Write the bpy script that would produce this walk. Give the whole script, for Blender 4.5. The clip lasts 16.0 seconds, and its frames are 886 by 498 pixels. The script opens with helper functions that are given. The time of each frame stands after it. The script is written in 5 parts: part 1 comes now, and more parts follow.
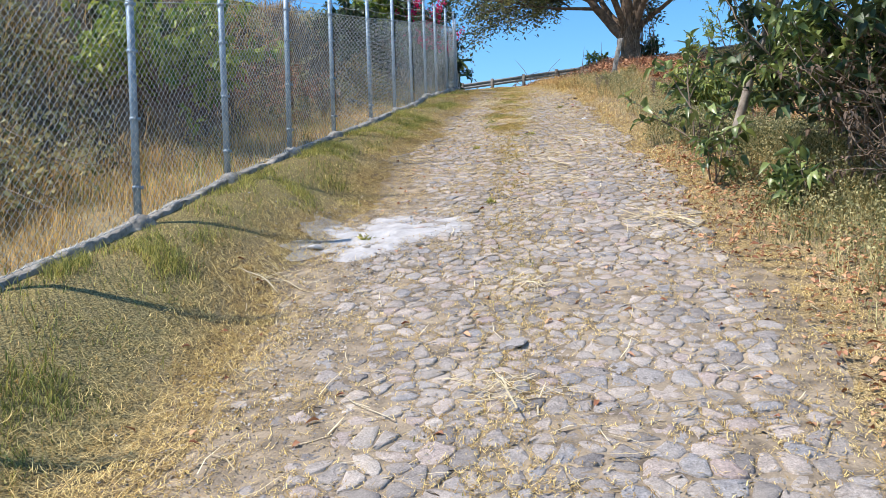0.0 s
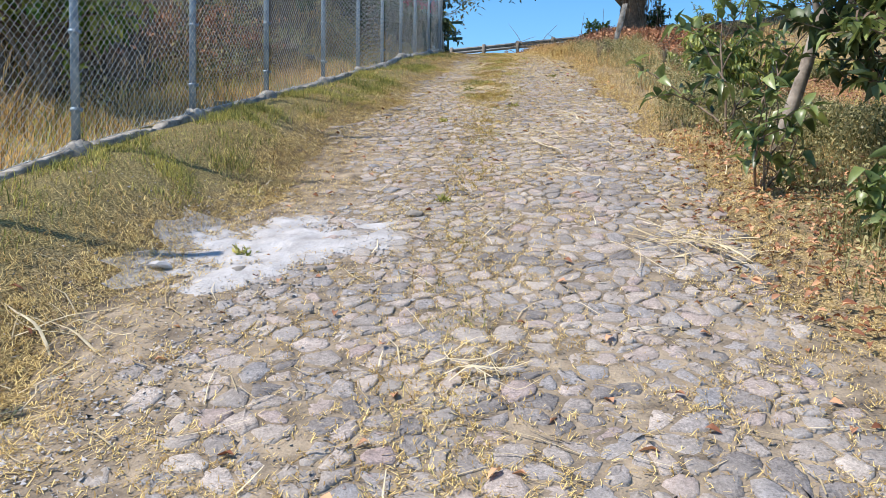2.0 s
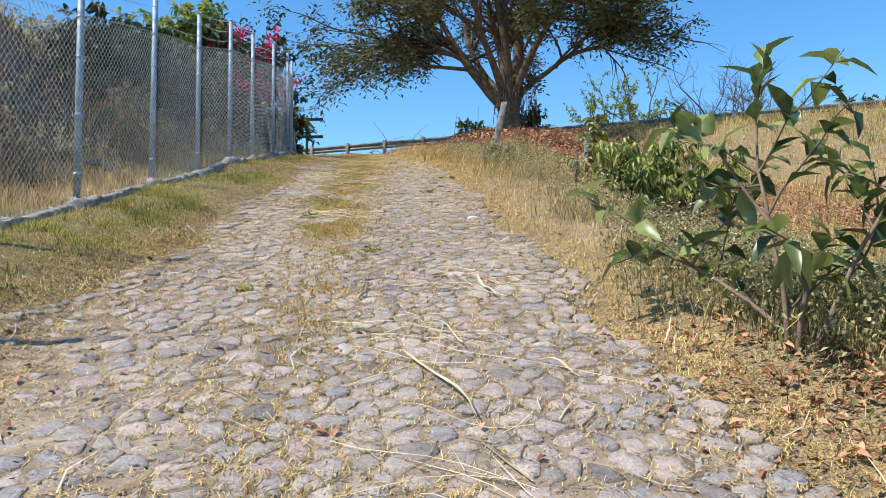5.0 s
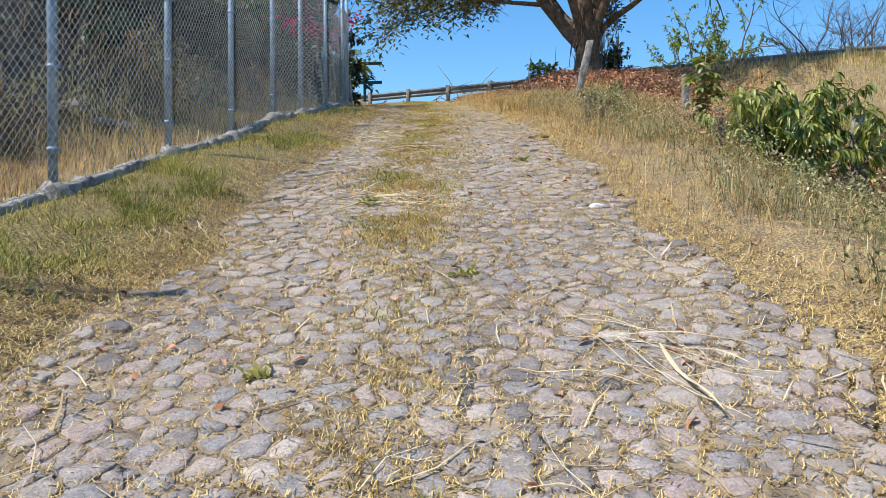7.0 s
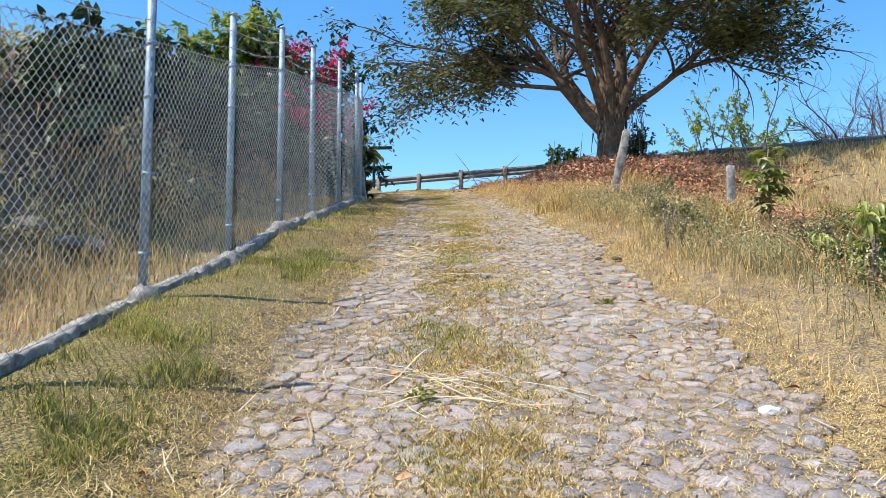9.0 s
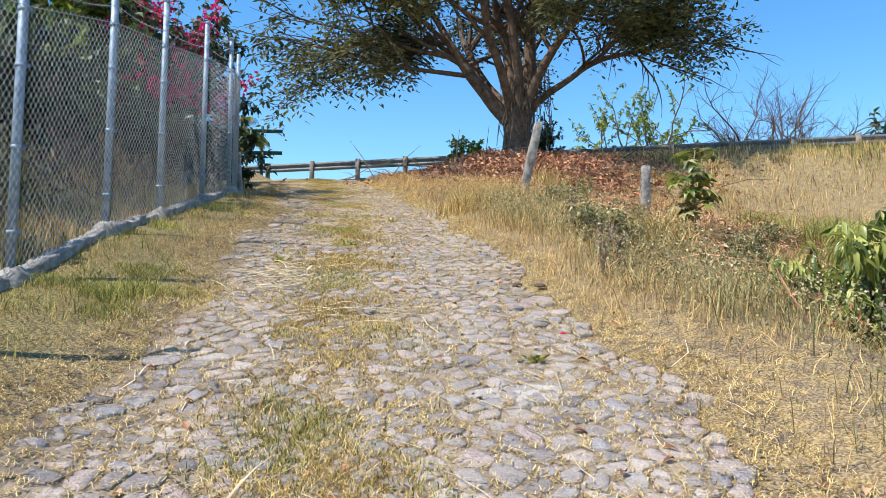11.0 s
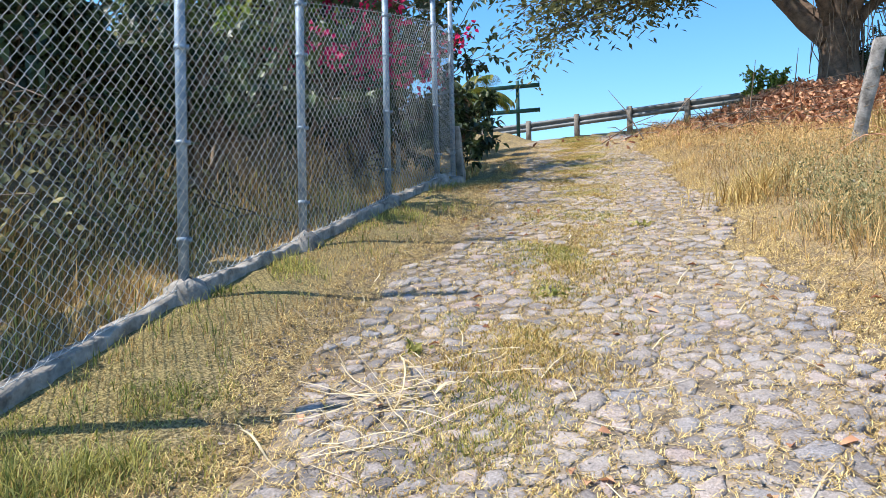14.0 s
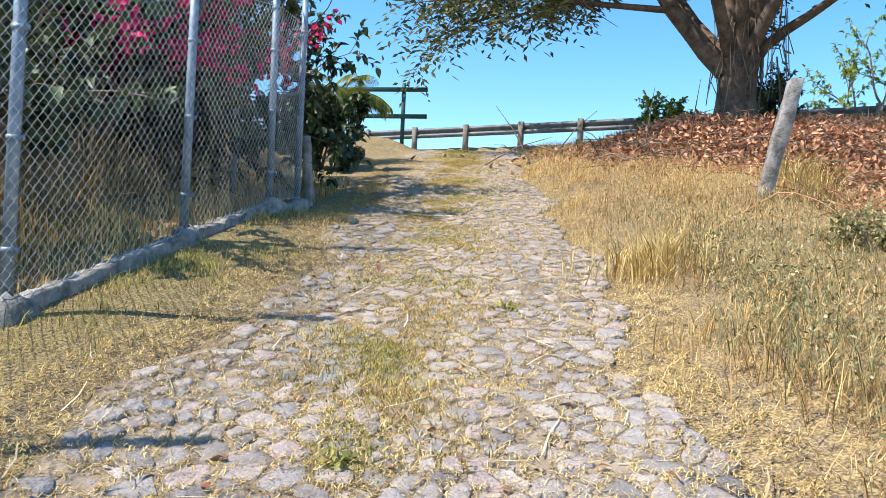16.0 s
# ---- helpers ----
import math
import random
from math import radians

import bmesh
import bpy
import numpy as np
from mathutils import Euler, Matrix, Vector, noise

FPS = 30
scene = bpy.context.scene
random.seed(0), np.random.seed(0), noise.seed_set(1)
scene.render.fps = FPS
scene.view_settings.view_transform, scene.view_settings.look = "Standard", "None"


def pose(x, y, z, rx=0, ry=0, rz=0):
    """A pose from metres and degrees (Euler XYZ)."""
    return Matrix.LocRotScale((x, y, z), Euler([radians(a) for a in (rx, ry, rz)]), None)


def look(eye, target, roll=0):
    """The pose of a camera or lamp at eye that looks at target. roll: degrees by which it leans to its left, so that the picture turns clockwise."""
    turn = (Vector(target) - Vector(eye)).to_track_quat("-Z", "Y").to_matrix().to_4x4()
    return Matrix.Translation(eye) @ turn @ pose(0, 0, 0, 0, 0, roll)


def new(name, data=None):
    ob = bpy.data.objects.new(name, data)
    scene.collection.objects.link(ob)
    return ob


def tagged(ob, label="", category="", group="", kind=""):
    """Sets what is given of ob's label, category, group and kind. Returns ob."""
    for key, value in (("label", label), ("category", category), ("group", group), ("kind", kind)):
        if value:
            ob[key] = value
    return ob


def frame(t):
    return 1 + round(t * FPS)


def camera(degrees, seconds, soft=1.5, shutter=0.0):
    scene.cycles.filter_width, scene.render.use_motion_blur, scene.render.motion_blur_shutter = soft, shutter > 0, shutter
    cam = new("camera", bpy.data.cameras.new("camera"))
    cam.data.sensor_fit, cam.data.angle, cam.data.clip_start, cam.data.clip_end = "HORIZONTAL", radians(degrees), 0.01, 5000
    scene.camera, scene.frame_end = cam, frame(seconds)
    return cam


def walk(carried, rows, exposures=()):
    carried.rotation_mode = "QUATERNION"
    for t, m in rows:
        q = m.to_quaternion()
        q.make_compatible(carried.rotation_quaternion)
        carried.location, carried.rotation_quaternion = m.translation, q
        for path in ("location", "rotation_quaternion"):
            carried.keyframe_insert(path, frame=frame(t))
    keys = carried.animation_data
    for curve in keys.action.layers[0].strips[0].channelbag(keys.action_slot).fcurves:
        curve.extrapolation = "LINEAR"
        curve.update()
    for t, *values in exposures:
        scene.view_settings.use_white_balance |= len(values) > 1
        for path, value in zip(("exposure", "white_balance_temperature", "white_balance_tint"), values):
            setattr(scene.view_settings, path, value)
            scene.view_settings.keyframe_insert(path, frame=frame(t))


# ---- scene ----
cam = camera(60.0, 16.0, soft=0.4)
PATH = [
    (0, (-0.612, 1.957, 2.446), (-0.968, 3.925, 2.427), -1.8),
    (0.5, (-0.64, 2.623, 2.482), (-1.075, 4.575, 2.475), -0.6),
    (1, (-0.604, 3.248, 2.546), (-1.031, 5.202, 2.519), 0.4),
    (1.5, (-0.599, 3.879, 2.608), (-1.012, 5.835, 2.548), 0.8),
    (2, (-0.604, 4.521, 2.79), (-0.931, 6.492, 2.69), 0.8),
    (2.5, (-0.574, 5.185, 2.994), (-0.893, 7.16, 2.979), 1.1),
    (3, (-0.534, 5.794, 3.146), (-0.774, 7.776, 3.263), 0.9),
    (3.5, (-0.474, 6.379, 3.278), (-0.536, 8.373, 3.426), 0.8),
    (3.7, (-0.453, 6.642, 3.363), (-0.512, 8.633, 3.545), 0.9),
    (5.8, (-1.077, 9.765, 4.049), (-1.047, 11.765, 4.071), -1.1),
    (6, (-1.1, 9.973, 4.126), (-1.076, 11.973, 4.116), -1.1),
    (6.5, (-1.134, 10.511, 4.275), (-1.22, 12.509, 4.264), -0.8),
    (7, (-1.229, 11.006, 4.403), (-1.379, 13.0, 4.401), -0.3),
    (7.5, (-1.37, 11.546, 4.607), (-1.533, 13.539, 4.638), 0.1),
    (8, (-1.536, 12.065, 4.857), (-1.709, 14.056, 4.932), 0.2),
    (8.5, (-1.722, 12.485, 5.067), (-1.882, 14.474, 5.205), 0.2),
    (9, (-1.853, 12.89, 5.175), (-2.002, 14.876, 5.365), -0.2),
    (9.5, (-1.911, 13.336, 5.338), (-2.046, 15.316, 5.58), -0.5),
    (10, (-1.927, 13.812, 5.397), (-1.924, 15.798, 5.63), -1.3),
    (10.2, (-1.911, 13.979, 5.416), (-1.854, 15.967, 5.629), -1.4),
    (12.3, (-1.582, 16.286, 6.056), (-1.45, 18.277, 6.193), 1.5),
    (12.5, (-1.552, 16.525, 6.102), (-1.417, 18.516, 6.23), 1.6),
    (13, (-1.469, 17.052, 6.224), (-1.396, 19.049, 6.303), 1.2),
    (13.5, (-1.489, 17.601, 6.401), (-1.879, 19.562, 6.459), 1.0),
    (14, (-1.452, 18.06, 6.554), (-2.081, 19.958, 6.575), -1.2),
    (14.5, (-1.431, 18.534, 6.723), (-2.235, 20.365, 6.751), -1.2),
    (15, (-1.579, 19.11, 6.872), (-2.163, 21.022, 6.887), -0.2),
    (15.5, (-1.602, 19.65, 6.999), (-1.952, 21.619, 7.007), 1.7),
    (16, (-1.454, 20.054, 7.119), (-1.81, 22.022, 7.134), 2.5),
]
walk(cam, [(t, look(eye, target, roll)) for t, eye, target, roll in PATH],
     exposures=((0, 0.48), (2, 0.38), (3.5, 0.5), (6.5, 0.27), (9, 0.54), (12.5, 0.48), (14, 0.66), (16, 0.72)))

# ---- light ----
SUN = Vector((-0.52, -0.23, 0.82)).normalized()
world = bpy.data.worlds.new("world")
scene.world = world
world.use_nodes = True
sky = world.node_tree.nodes.new("ShaderNodeTexSky")
sky.sky_type, sky.sun_disc = "NISHITA", False
sky.sun_elevation, sky.sun_rotation = math.asin(SUN.z), math.atan2(SUN.x, SUN.y)
sky.altitude, sky.air_density, sky.dust_density, sky.ozone_density = 300, 1.0, 0.4, 2.5
back = world.node_tree.nodes["Background"]
back.inputs["Strength"].default_value = 0.13
tone = world.node_tree.nodes.new("ShaderNodeHueSaturation")
tone.inputs["Saturation"].default_value, tone.inputs["Hue"].default_value = 1.3, 0.497
tone.inputs["Value"].default_value = 1.35
world.node_tree.links.new(sky.outputs[0], tone.inputs["Color"])
world.node_tree.links.new(tone.outputs[0], back.inputs["Color"])
sun = new("sun", bpy.data.lights.new("sun", "SUN"))
sun.data.energy, sun.data.angle, sun.data.color = 4.7, radians(0.53), (1.0, 0.94, 0.86)
sun.matrix_world = look(SUN * 60, (0, 0, 0))

# ---- materials ----
def material(name, low, high, scale=8.0, rough=0.85, bump=0.3, fine=60.0, metal=0.0, per_object=0.0, per_island=0.0, spec=0.3, through_light=0.0, hue=0.0):
    """Two scales of noise between two colours, fine relief, and a spread of tone from piece to piece."""
    m = bpy.data.materials.new(name)
    m.use_nodes = True
    t = m.node_tree
    n, l = t.nodes, t.links
    b = n["Principled BSDF"]
    geo, co = n.new("ShaderNodeNewGeometry"), n.new("ShaderNodeTexCoord")
    big, small = n.new("ShaderNodeTexNoise"), n.new("ShaderNodeTexNoise")
    big.inputs["Scale"].default_value, small.inputs["Scale"].default_value = scale, fine
    big.inputs["Detail"].default_value, small.inputs["Detail"].default_value = 5, 4
    place = geo.outputs["Position"]
    l.new(place, big.inputs["Vector"]), l.new(place, small.inputs["Vector"])
    add = n.new("ShaderNodeMath")
    add.operation = "MULTIPLY_ADD"
    add.inputs[1].default_value = 0.35
    l.new(small.outputs["Fac"], add.inputs[0]), l.new(big.outputs["Fac"], add.inputs[2])
    last = add.outputs[0]
    for amount, source in ((per_object, "object"), (per_island, "island")):
        if amount:
            r = n.new("ShaderNodeObjectInfo").outputs["Random"] if source == "object" else geo.outputs["Random Per Island"]
            k = n.new("ShaderNodeMath")
            k.operation = "MULTIPLY_ADD"
            k.inputs[1].default_value = amount
            l.new(r, k.inputs[0]), l.new(last, k.inputs[2])
            k2 = n.new("ShaderNodeMath")
            k2.operation = "SUBTRACT"
            k2.inputs[1].default_value = amount / 2
            l.new(k.outputs[0], k2.inputs[0])
            last = k2.outputs[0]
    ramp = n.new("ShaderNodeMapRange")
    ramp.inputs[1].default_value, ramp.inputs[2].default_value = 0.42, 0.95
    l.new(last, ramp.inputs[0])
    mix = n.new("ShaderNodeMix")
    mix.data_type = "RGBA"
    mix.inputs[6].default_value, mix.inputs[7].default_value = (*low, 1), (*high, 1)
    l.new(ramp.outputs[0], mix.inputs[0])
    l.new(mix.outputs[2], b.inputs["Base Color"])
    b.inputs["Roughness"].default_value, b.inputs["Metallic"].default_value = rough, metal
    b.inputs["Specular IOR Level"].default_value = spec
    if bump:
        bu = n.new("ShaderNodeBump")
        bu.inputs["Strength"].default_value, bu.inputs["Distance"].default_value = bump, 0.018
        l.new(add.outputs[0], bu.inputs["Height"]), l.new(bu.outputs[0], b.inputs["Normal"])
    if through_light:
        tr, mx = n.new("ShaderNodeBsdfTranslucent"), n.new("ShaderNodeMixShader")
        l.new(mix.outputs[2], tr.inputs["Color"])
        mx.inputs[0].default_value = through_light
        l.new(b.outputs[0], mx.inputs[1]), l.new(tr.outputs[0], mx.inputs[2])
        l.new(mx.outputs[0], n["Material Output"].inputs["Surface"])
    return m


def ground_material():
    """Dry soil, chaff and thin turf, mixed by the ground's cover attributes and noise."""
    m = bpy.data.materials.new("soil_and_turf")
    m.use_nodes = True
    n, l = m.node_tree.nodes, m.node_tree.links
    b = n["Principled BSDF"]
    b.inputs["Roughness"].default_value, b.inputs["Specular IOR Level"].default_value = 0.95, 0.1
    place = n.new("ShaderNodeNewGeometry").outputs["Position"]

    def tex(scale, detail=6):
        t = n.new("ShaderNodeTexNoise")
        t.inputs["Scale"].default_value, t.inputs["Detail"].default_value = scale, detail
        l.new(place, t.inputs["Vector"])
        return t.outputs["Fac"]

    def mixed(fac, a, c, low=0.4, high=0.62):
        r = n.new("ShaderNodeMapRange")
        r.inputs[1].default_value, r.inputs[2].default_value = low, high
        l.new(fac, r.inputs[0])
        x = n.new("ShaderNodeMix")
        x.data_type = "RGBA"
        l.new(r.outputs[0], x.inputs[0])
        for k, v in ((6, a), (7, c)):
            if isinstance(v, tuple):
                x.inputs[k].default_value = (*v, 1)
            else:
                l.new(v, x.inputs[k])
        return x.outputs[2]

    def attr(name):
        a = n.new("ShaderNodeAttribute")
        a.attribute_name = name
        return a.outputs["Fac"]

    fine, mid, big = tex(70), tex(9), tex(0.9)
    soil = mixed(fine, (0.13, 0.095, 0.06), (0.34, 0.26, 0.17))
    chaff = mixed(fine, (0.22, 0.155, 0.07), (0.52, 0.39, 0.19))
    turf = mixed(fine, (0.11, 0.095, 0.035), (0.34, 0.28, 0.11))
    rock = mixed(mid, (0.07, 0.055, 0.042), (0.26, 0.20, 0.15), 0.35, 0.7)
    rock = mixed(fine, rock, (0.30, 0.24, 0.16), 0.5, 0.9)
    asphalt = mixed(fine, (0.04, 0.04, 0.042), (0.075, 0.073, 0.07))
    dry = mixed(mid, soil, chaff, 0.35, 0.65)
    ground = mixed(attr("turf"), dry, turf, 0.0, 1.0)
    ground = mixed(attr("rock"), ground, rock, 0.0, 1.0)
    ground = mixed(attr("tar"), ground, asphalt, 0.4, 0.6)
    l.new(ground, b.inputs["Base Color"])
    bu = n.new("ShaderNodeBump")
    bu.inputs["Strength"].default_value, bu.inputs["Distance"].default_value = 0.7, 0.03
    l.new(fine, bu.inputs["Height"]), l.new(bu.outputs[0], b.inputs["Normal"])
    return m


M_GROUND = ground_material()


def stone_material(name, single):
    """Worn grey paving stone: a tone for each stone, speckled grain, pits and thin dust."""
    m = bpy.data.materials.new(name)
    m.use_nodes = True
    n, l = m.node_tree.nodes, m.node_tree.links
    b = n["Principled BSDF"]
    b.inputs["Roughness"].default_value, b.inputs["Specular IOR Level"].default_value = 0.82, 0.25
    geo = n.new("ShaderNodeNewGeometry")
    tone = n.new("ShaderNodeValToRGB")
    l.new(n.new("ShaderNodeObjectInfo").outputs["Random"] if single else geo.outputs["Random Per Island"], tone.inputs[0])
    tints = ((0.0, (0.175, 0.157, 0.149)), (0.2, (0.285, 0.25, 0.228)), (0.4, (0.355, 0.305, 0.268)), (0.55, (0.27, 0.257, 0.258)), (0.75, (0.40, 0.335, 0.288)), (0.9, (0.35, 0.272, 0.248)), (1.0, (0.49, 0.427, 0.37)))
    for k, (at, c) in enumerate(tints):
        e = tone.color_ramp.elements[k] if k < 2 else tone.color_ramp.elements.new(at)
        e.position, e.color = at, (*c, 1)

    def tex(scale, detail, rough=0.6):
        t = n.new("ShaderNodeTexNoise")
        t.inputs["Scale"].default_value, t.inputs["Detail"].default_value, t.inputs["Roughness"].default_value = scale, detail, rough
        l.new(geo.outputs["Position"], t.inputs["Vector"])
        return t.outputs["Fac"]

    def span(fac, low, high, a, c):
        r = n.new("ShaderNodeMapRange")
        for q, v in enumerate((low, high, a, c)):
            r.inputs[q + 1].default_value = v
        l.new(fac, r.inputs[0])
        return r.outputs[0]

    grain, blotch, dust = tex(95, 5, 0.7), tex(17, 5), tex(2.1, 6)
    mul = n.new("ShaderNodeMath")
    mul.operation = "MULTIPLY"
    l.new(span(grain, 0.32, 0.68, 0.55, 1.4), mul.inputs[0]), l.new(span(blotch, 0.3, 0.7, 0.7, 1.25), mul.inputs[1])
    scale = n.new("ShaderNodeVectorMath")
    scale.operation = "SCALE"
    l.new(tone.outputs[0], scale.inputs[0]), l.new(mul.outputs[0], scale.inputs["Scale"])
    mix = n.new("ShaderNodeMix")
    mix.data_type = "RGBA"
    mix.inputs[7].default_value = (0.50, 0.43, 0.355, 1)
    l.new(span(dust, 0.45, 0.75, 0.0, 0.6), mix.inputs[0]), l.new(scale.outputs[0], mix.inputs[6])
    l.new(mix.outputs[2], b.inputs["Base Color"])
    bu = n.new("ShaderNodeBump")
    bu.inputs["Strength"].default_value, bu.inputs["Distance"].default_value = 0.6, 0.006
    l.new(mul.outputs[0], bu.inputs["Height"]), l.new(bu.outputs[0], b.inputs["Normal"])
    return m


M_STONE = stone_material("cobble_stone", True)
M_STONE_FAR = stone_material("cobble_stone_joined", False)
M_BED = material("road_dirt", (0.10, 0.078, 0.058), (0.42, 0.33, 0.23), 6.0, 0.95, 1.0, 75)
M_CONCRETE = material("weathered_concrete", (0.10, 0.09, 0.078), (0.43, 0.40, 0.36), 9.0, 0.92, 1.0, 40)
M_GALV = material("galvanised_steel", (0.12, 0.18, 0.25), (0.36, 0.45, 0.54), 14, 0.55, 0.05, 60, metal=0.25, spec=0.4)
M_WIRE = material("fence_wire", (0.34, 0.36, 0.37), (0.58, 0.60, 0.60), 20, 0.5, 0, 90, metal=0.4, spec=0.5)
M_STRAW = material("dry_straw", (0.45, 0.34, 0.18), (0.80, 0.69, 0.47), 4, 0.75, 0, 40, per_island=0.6, through_light=0.15)
M_CHAFF = material("dry_clippings", (0.32, 0.20, 0.06), (0.80, 0.61, 0.25), 2, 0.8, 0, 30, per_island=0.8, through_light=0.15)
M_GREEN_GRASS = material("green_grass", (0.13, 0.16, 0.035), (0.66, 0.58, 0.18), 0.7, 0.7, 0, 20, per_island=0.7, through_light=0.35)
M_DRY_GRASS = material("dry_grass", (0.24, 0.145, 0.055), (0.88, 0.60, 0.25), 0.7, 0.75, 0, 20, per_island=0.75, through_light=0.3)
M_WEED = material("weed_leaves", (0.13, 0.14, 0.055), (0.56, 0.49, 0.24), 1.5, 0.7, 0, 30, per_island=0.7, through_light=0.3)
M_BARK = material("tree_bark", (0.05, 0.035, 0.026), (0.20, 0.14, 0.10), 6, 0.9, 0.9, 30)
M_PALE_BARK = material("pale_bark", (0.14, 0.11, 0.085), (0.42, 0.36, 0.30), 9, 0.85, 0.4, 40)
M_TWIG = material("grey_twigs", (0.10, 0.07, 0.05), (0.30, 0.23, 0.17), 5, 0.9, 0, 40, per_island=0.4)
M_CROWN = material("crown_leaves", (0.035, 0.05, 0.02), (0.20, 0.20, 0.075), 0.6, 0.5, 0, 20, per_island=0.7, through_light=0.35, spec=0.5)
M_BROAD = material("broad_leaves", (0.04, 0.075, 0.025), (0.30, 0.36, 0.11), 1.2, 0.38, 0, 25, per_island=0.7, through_light=0.32, spec=0.6)
M_MANGO = material("drooping_leaves", (0.08, 0.13, 0.02), (0.46, 0.46, 0.11), 1.2, 0.4, 0, 25, per_island=0.7, through_light=0.3, spec=0.6)
M_BRIGHT = material("bright_leaves", (0.10, 0.18, 0.03), (0.42, 0.46, 0.10), 1.2, 0.55, 0, 25, per_island=0.6, through_light=0.35)
# dark green foliage; on the cut bank this colour also stands in for shade
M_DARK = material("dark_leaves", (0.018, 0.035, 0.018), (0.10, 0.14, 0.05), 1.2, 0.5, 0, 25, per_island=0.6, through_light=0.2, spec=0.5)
M_PETAL = material("magenta_bracts", (0.50, 0.01, 0.08), (0.88, 0.04, 0.20), 2, 0.6, 0, 25, per_island=0.5, through_light=0.35)
M_DEAD = material("dead_leaves", (0.22, 0.085, 0.045), (0.72, 0.39, 0.22), 1.5, 0.8, 0, 25, per_island=0.8, through_light=0.15)
M_PALM = material("palm_fronds", (0.07, 0.11, 0.02), (0.42, 0.36, 0.07), 0.9, 0.5, 0, 25, per_island=0.5, through_light=0.3)
M_SAND = material("white_sand", (0.30, 0.28, 0.27), (0.53, 0.505, 0.495), 7, 0.95, 1.0, 60)
M_RAIL = material("guardrail_steel", (0.07, 0.08, 0.085), (0.20, 0.21, 0.22), 3, 0.6, 0.1, 40, metal=0.3)
M_GATE = material("dark_green_paint", (0.012, 0.05, 0.045), (0.03, 0.10, 0.085), 5, 0.5, 0.05, 60)
M_ROCK = material("grey_rock", (0.10, 0.09, 0.08), (0.32, 0.28, 0.24), 7, 0.9, 0.7, 40)
M_STAIN = material("dark_stain", (0.05, 0.047, 0.045), (0.16, 0.145, 0.13), 9, 0.7, 0.9, 40)
M_PAPER = material("white_litter", (0.68, 0.67, 0.66), (0.86, 0.86, 0.85), 9, 0.7, 0.2, 60)


# ---- mesh helpers ----
RNG = np.random.default_rng(7)


def mesh_of(name, verts, faces, mat, smooth_faces=False):
    """A mesh from an array of vertices and arrays of faces, each array with one number of corners."""
    me = bpy.data.meshes.new(name)
    faces = [np.asarray(f, np.int32) for f in (faces if isinstance(faces, list) else [faces]) if len(f)]
    verts = np.asarray(verts, np.float32)
    me.vertices.add(len(verts))
    me.vertices.foreach_set("co", verts.ravel())
    total = sum(f.size for f in faces)
    me.loops.add(total)
    me.loops.foreach_set("vertex_index", np.concatenate([f.ravel() for f in faces]))
    counts = np.concatenate([np.full(len(f), f.shape[1]) for f in faces])
    me.polygons.add(len(counts))
    me.polygons.foreach_set("loop_start", np.r_[0, np.cumsum(counts)[:-1]].astype(np.int32))
    me.update(calc_edges=True)
    me.validate()
    if smooth_faces:
        me.polygons.foreach_set("use_smooth", np.ones(len(counts), bool))
    if mat:
        me.materials.append(mat)
    return me


class Build:
    """Collects vertices and faces of one mesh."""

    def __init__(self):
        self.v, self.f, self.n = [], {}, 0

    def add(self, verts, *faces):
        verts = np.asarray(verts, float).reshape(-1, 3)
        for f in faces:
            f = np.asarray(f)
            self.f.setdefault(f.shape[1], []).append(f + self.n)
        self.v.append(verts)
        self.n += len(verts)
        return self

    def tube(self, points, radii, sides=6, cap=True):
        p = np.asarray(points, float)
        r = np.broadcast_to(np.asarray(radii, float), (len(p),))
        d = np.gradient(p, axis=0)
        d /= np.linalg.norm(d, axis=1)[:, None] + 1e-9
        ref = np.where(np.abs(d[:, 2:3]) > 0.9, [[1.0, 0, 0]], [[0, 0, 1.0]])
        a = np.cross(d, ref)
        a /= np.linalg.norm(a, axis=1)[:, None] + 1e-9
        b = np.cross(d, a)
        w = np.linspace(0, 2 * math.pi, sides, endpoint=False)
        ring = p[:, None] + r[:, None, None] * (a[:, None] * np.cos(w)[None, :, None] + b[:, None] * np.sin(w)[None, :, None])
        i, j = np.meshgrid(np.arange(len(p) - 1), np.arange(sides), indexing="ij")
        k = (j + 1) % sides
        quads = np.stack([i * sides + j, i * sides + k, (i + 1) * sides + k, (i + 1) * sides + j], -1).reshape(-1, 4)
        self.add(ring.reshape(-1, 3), quads)
        if cap:
            self.add([p[0], p[-1]])
            base, e = self.n - 2 - len(p) * sides, (len(p) - 1) * sides
            t = np.arange(sides)
            self.f.setdefault(3, []).append(np.stack([np.full(sides, self.n - 2), base + (t + 1) % sides, base + t], -1))
            self.f[3].append(np.stack([np.full(sides, self.n - 1), base + e + t, base + e + (t + 1) % sides], -1))
        return self

    def box(self, m, size):
        """A box with chamfered long edges, at the pose m."""
        x, y, z = (s / 2 for s in size)
        c = min(x, y, z) * 0.25
        ring = [(-x + c, -y), (x - c, -y), (x, -y + c), (x, y - c), (x - c, y), (-x + c, y), (-x, y - c), (-x, -y + c)]
        pts = [m @ Vector((a, b, -z)) for a, b in ring] + [m @ Vector((a, b, z)) for a, b in ring]
        t = np.arange(8)
        self.add(pts, np.stack([t, (t + 1) % 8, (t + 1) % 8 + 8, t + 8], -1), [t[::-1]], [t + 8])
        return self

    def mesh(self, name, mat, smooth_faces=False):
        return mesh_of(name, np.concatenate(self.v), [np.concatenate(f) for f in self.f.values()], mat, smooth_faces)


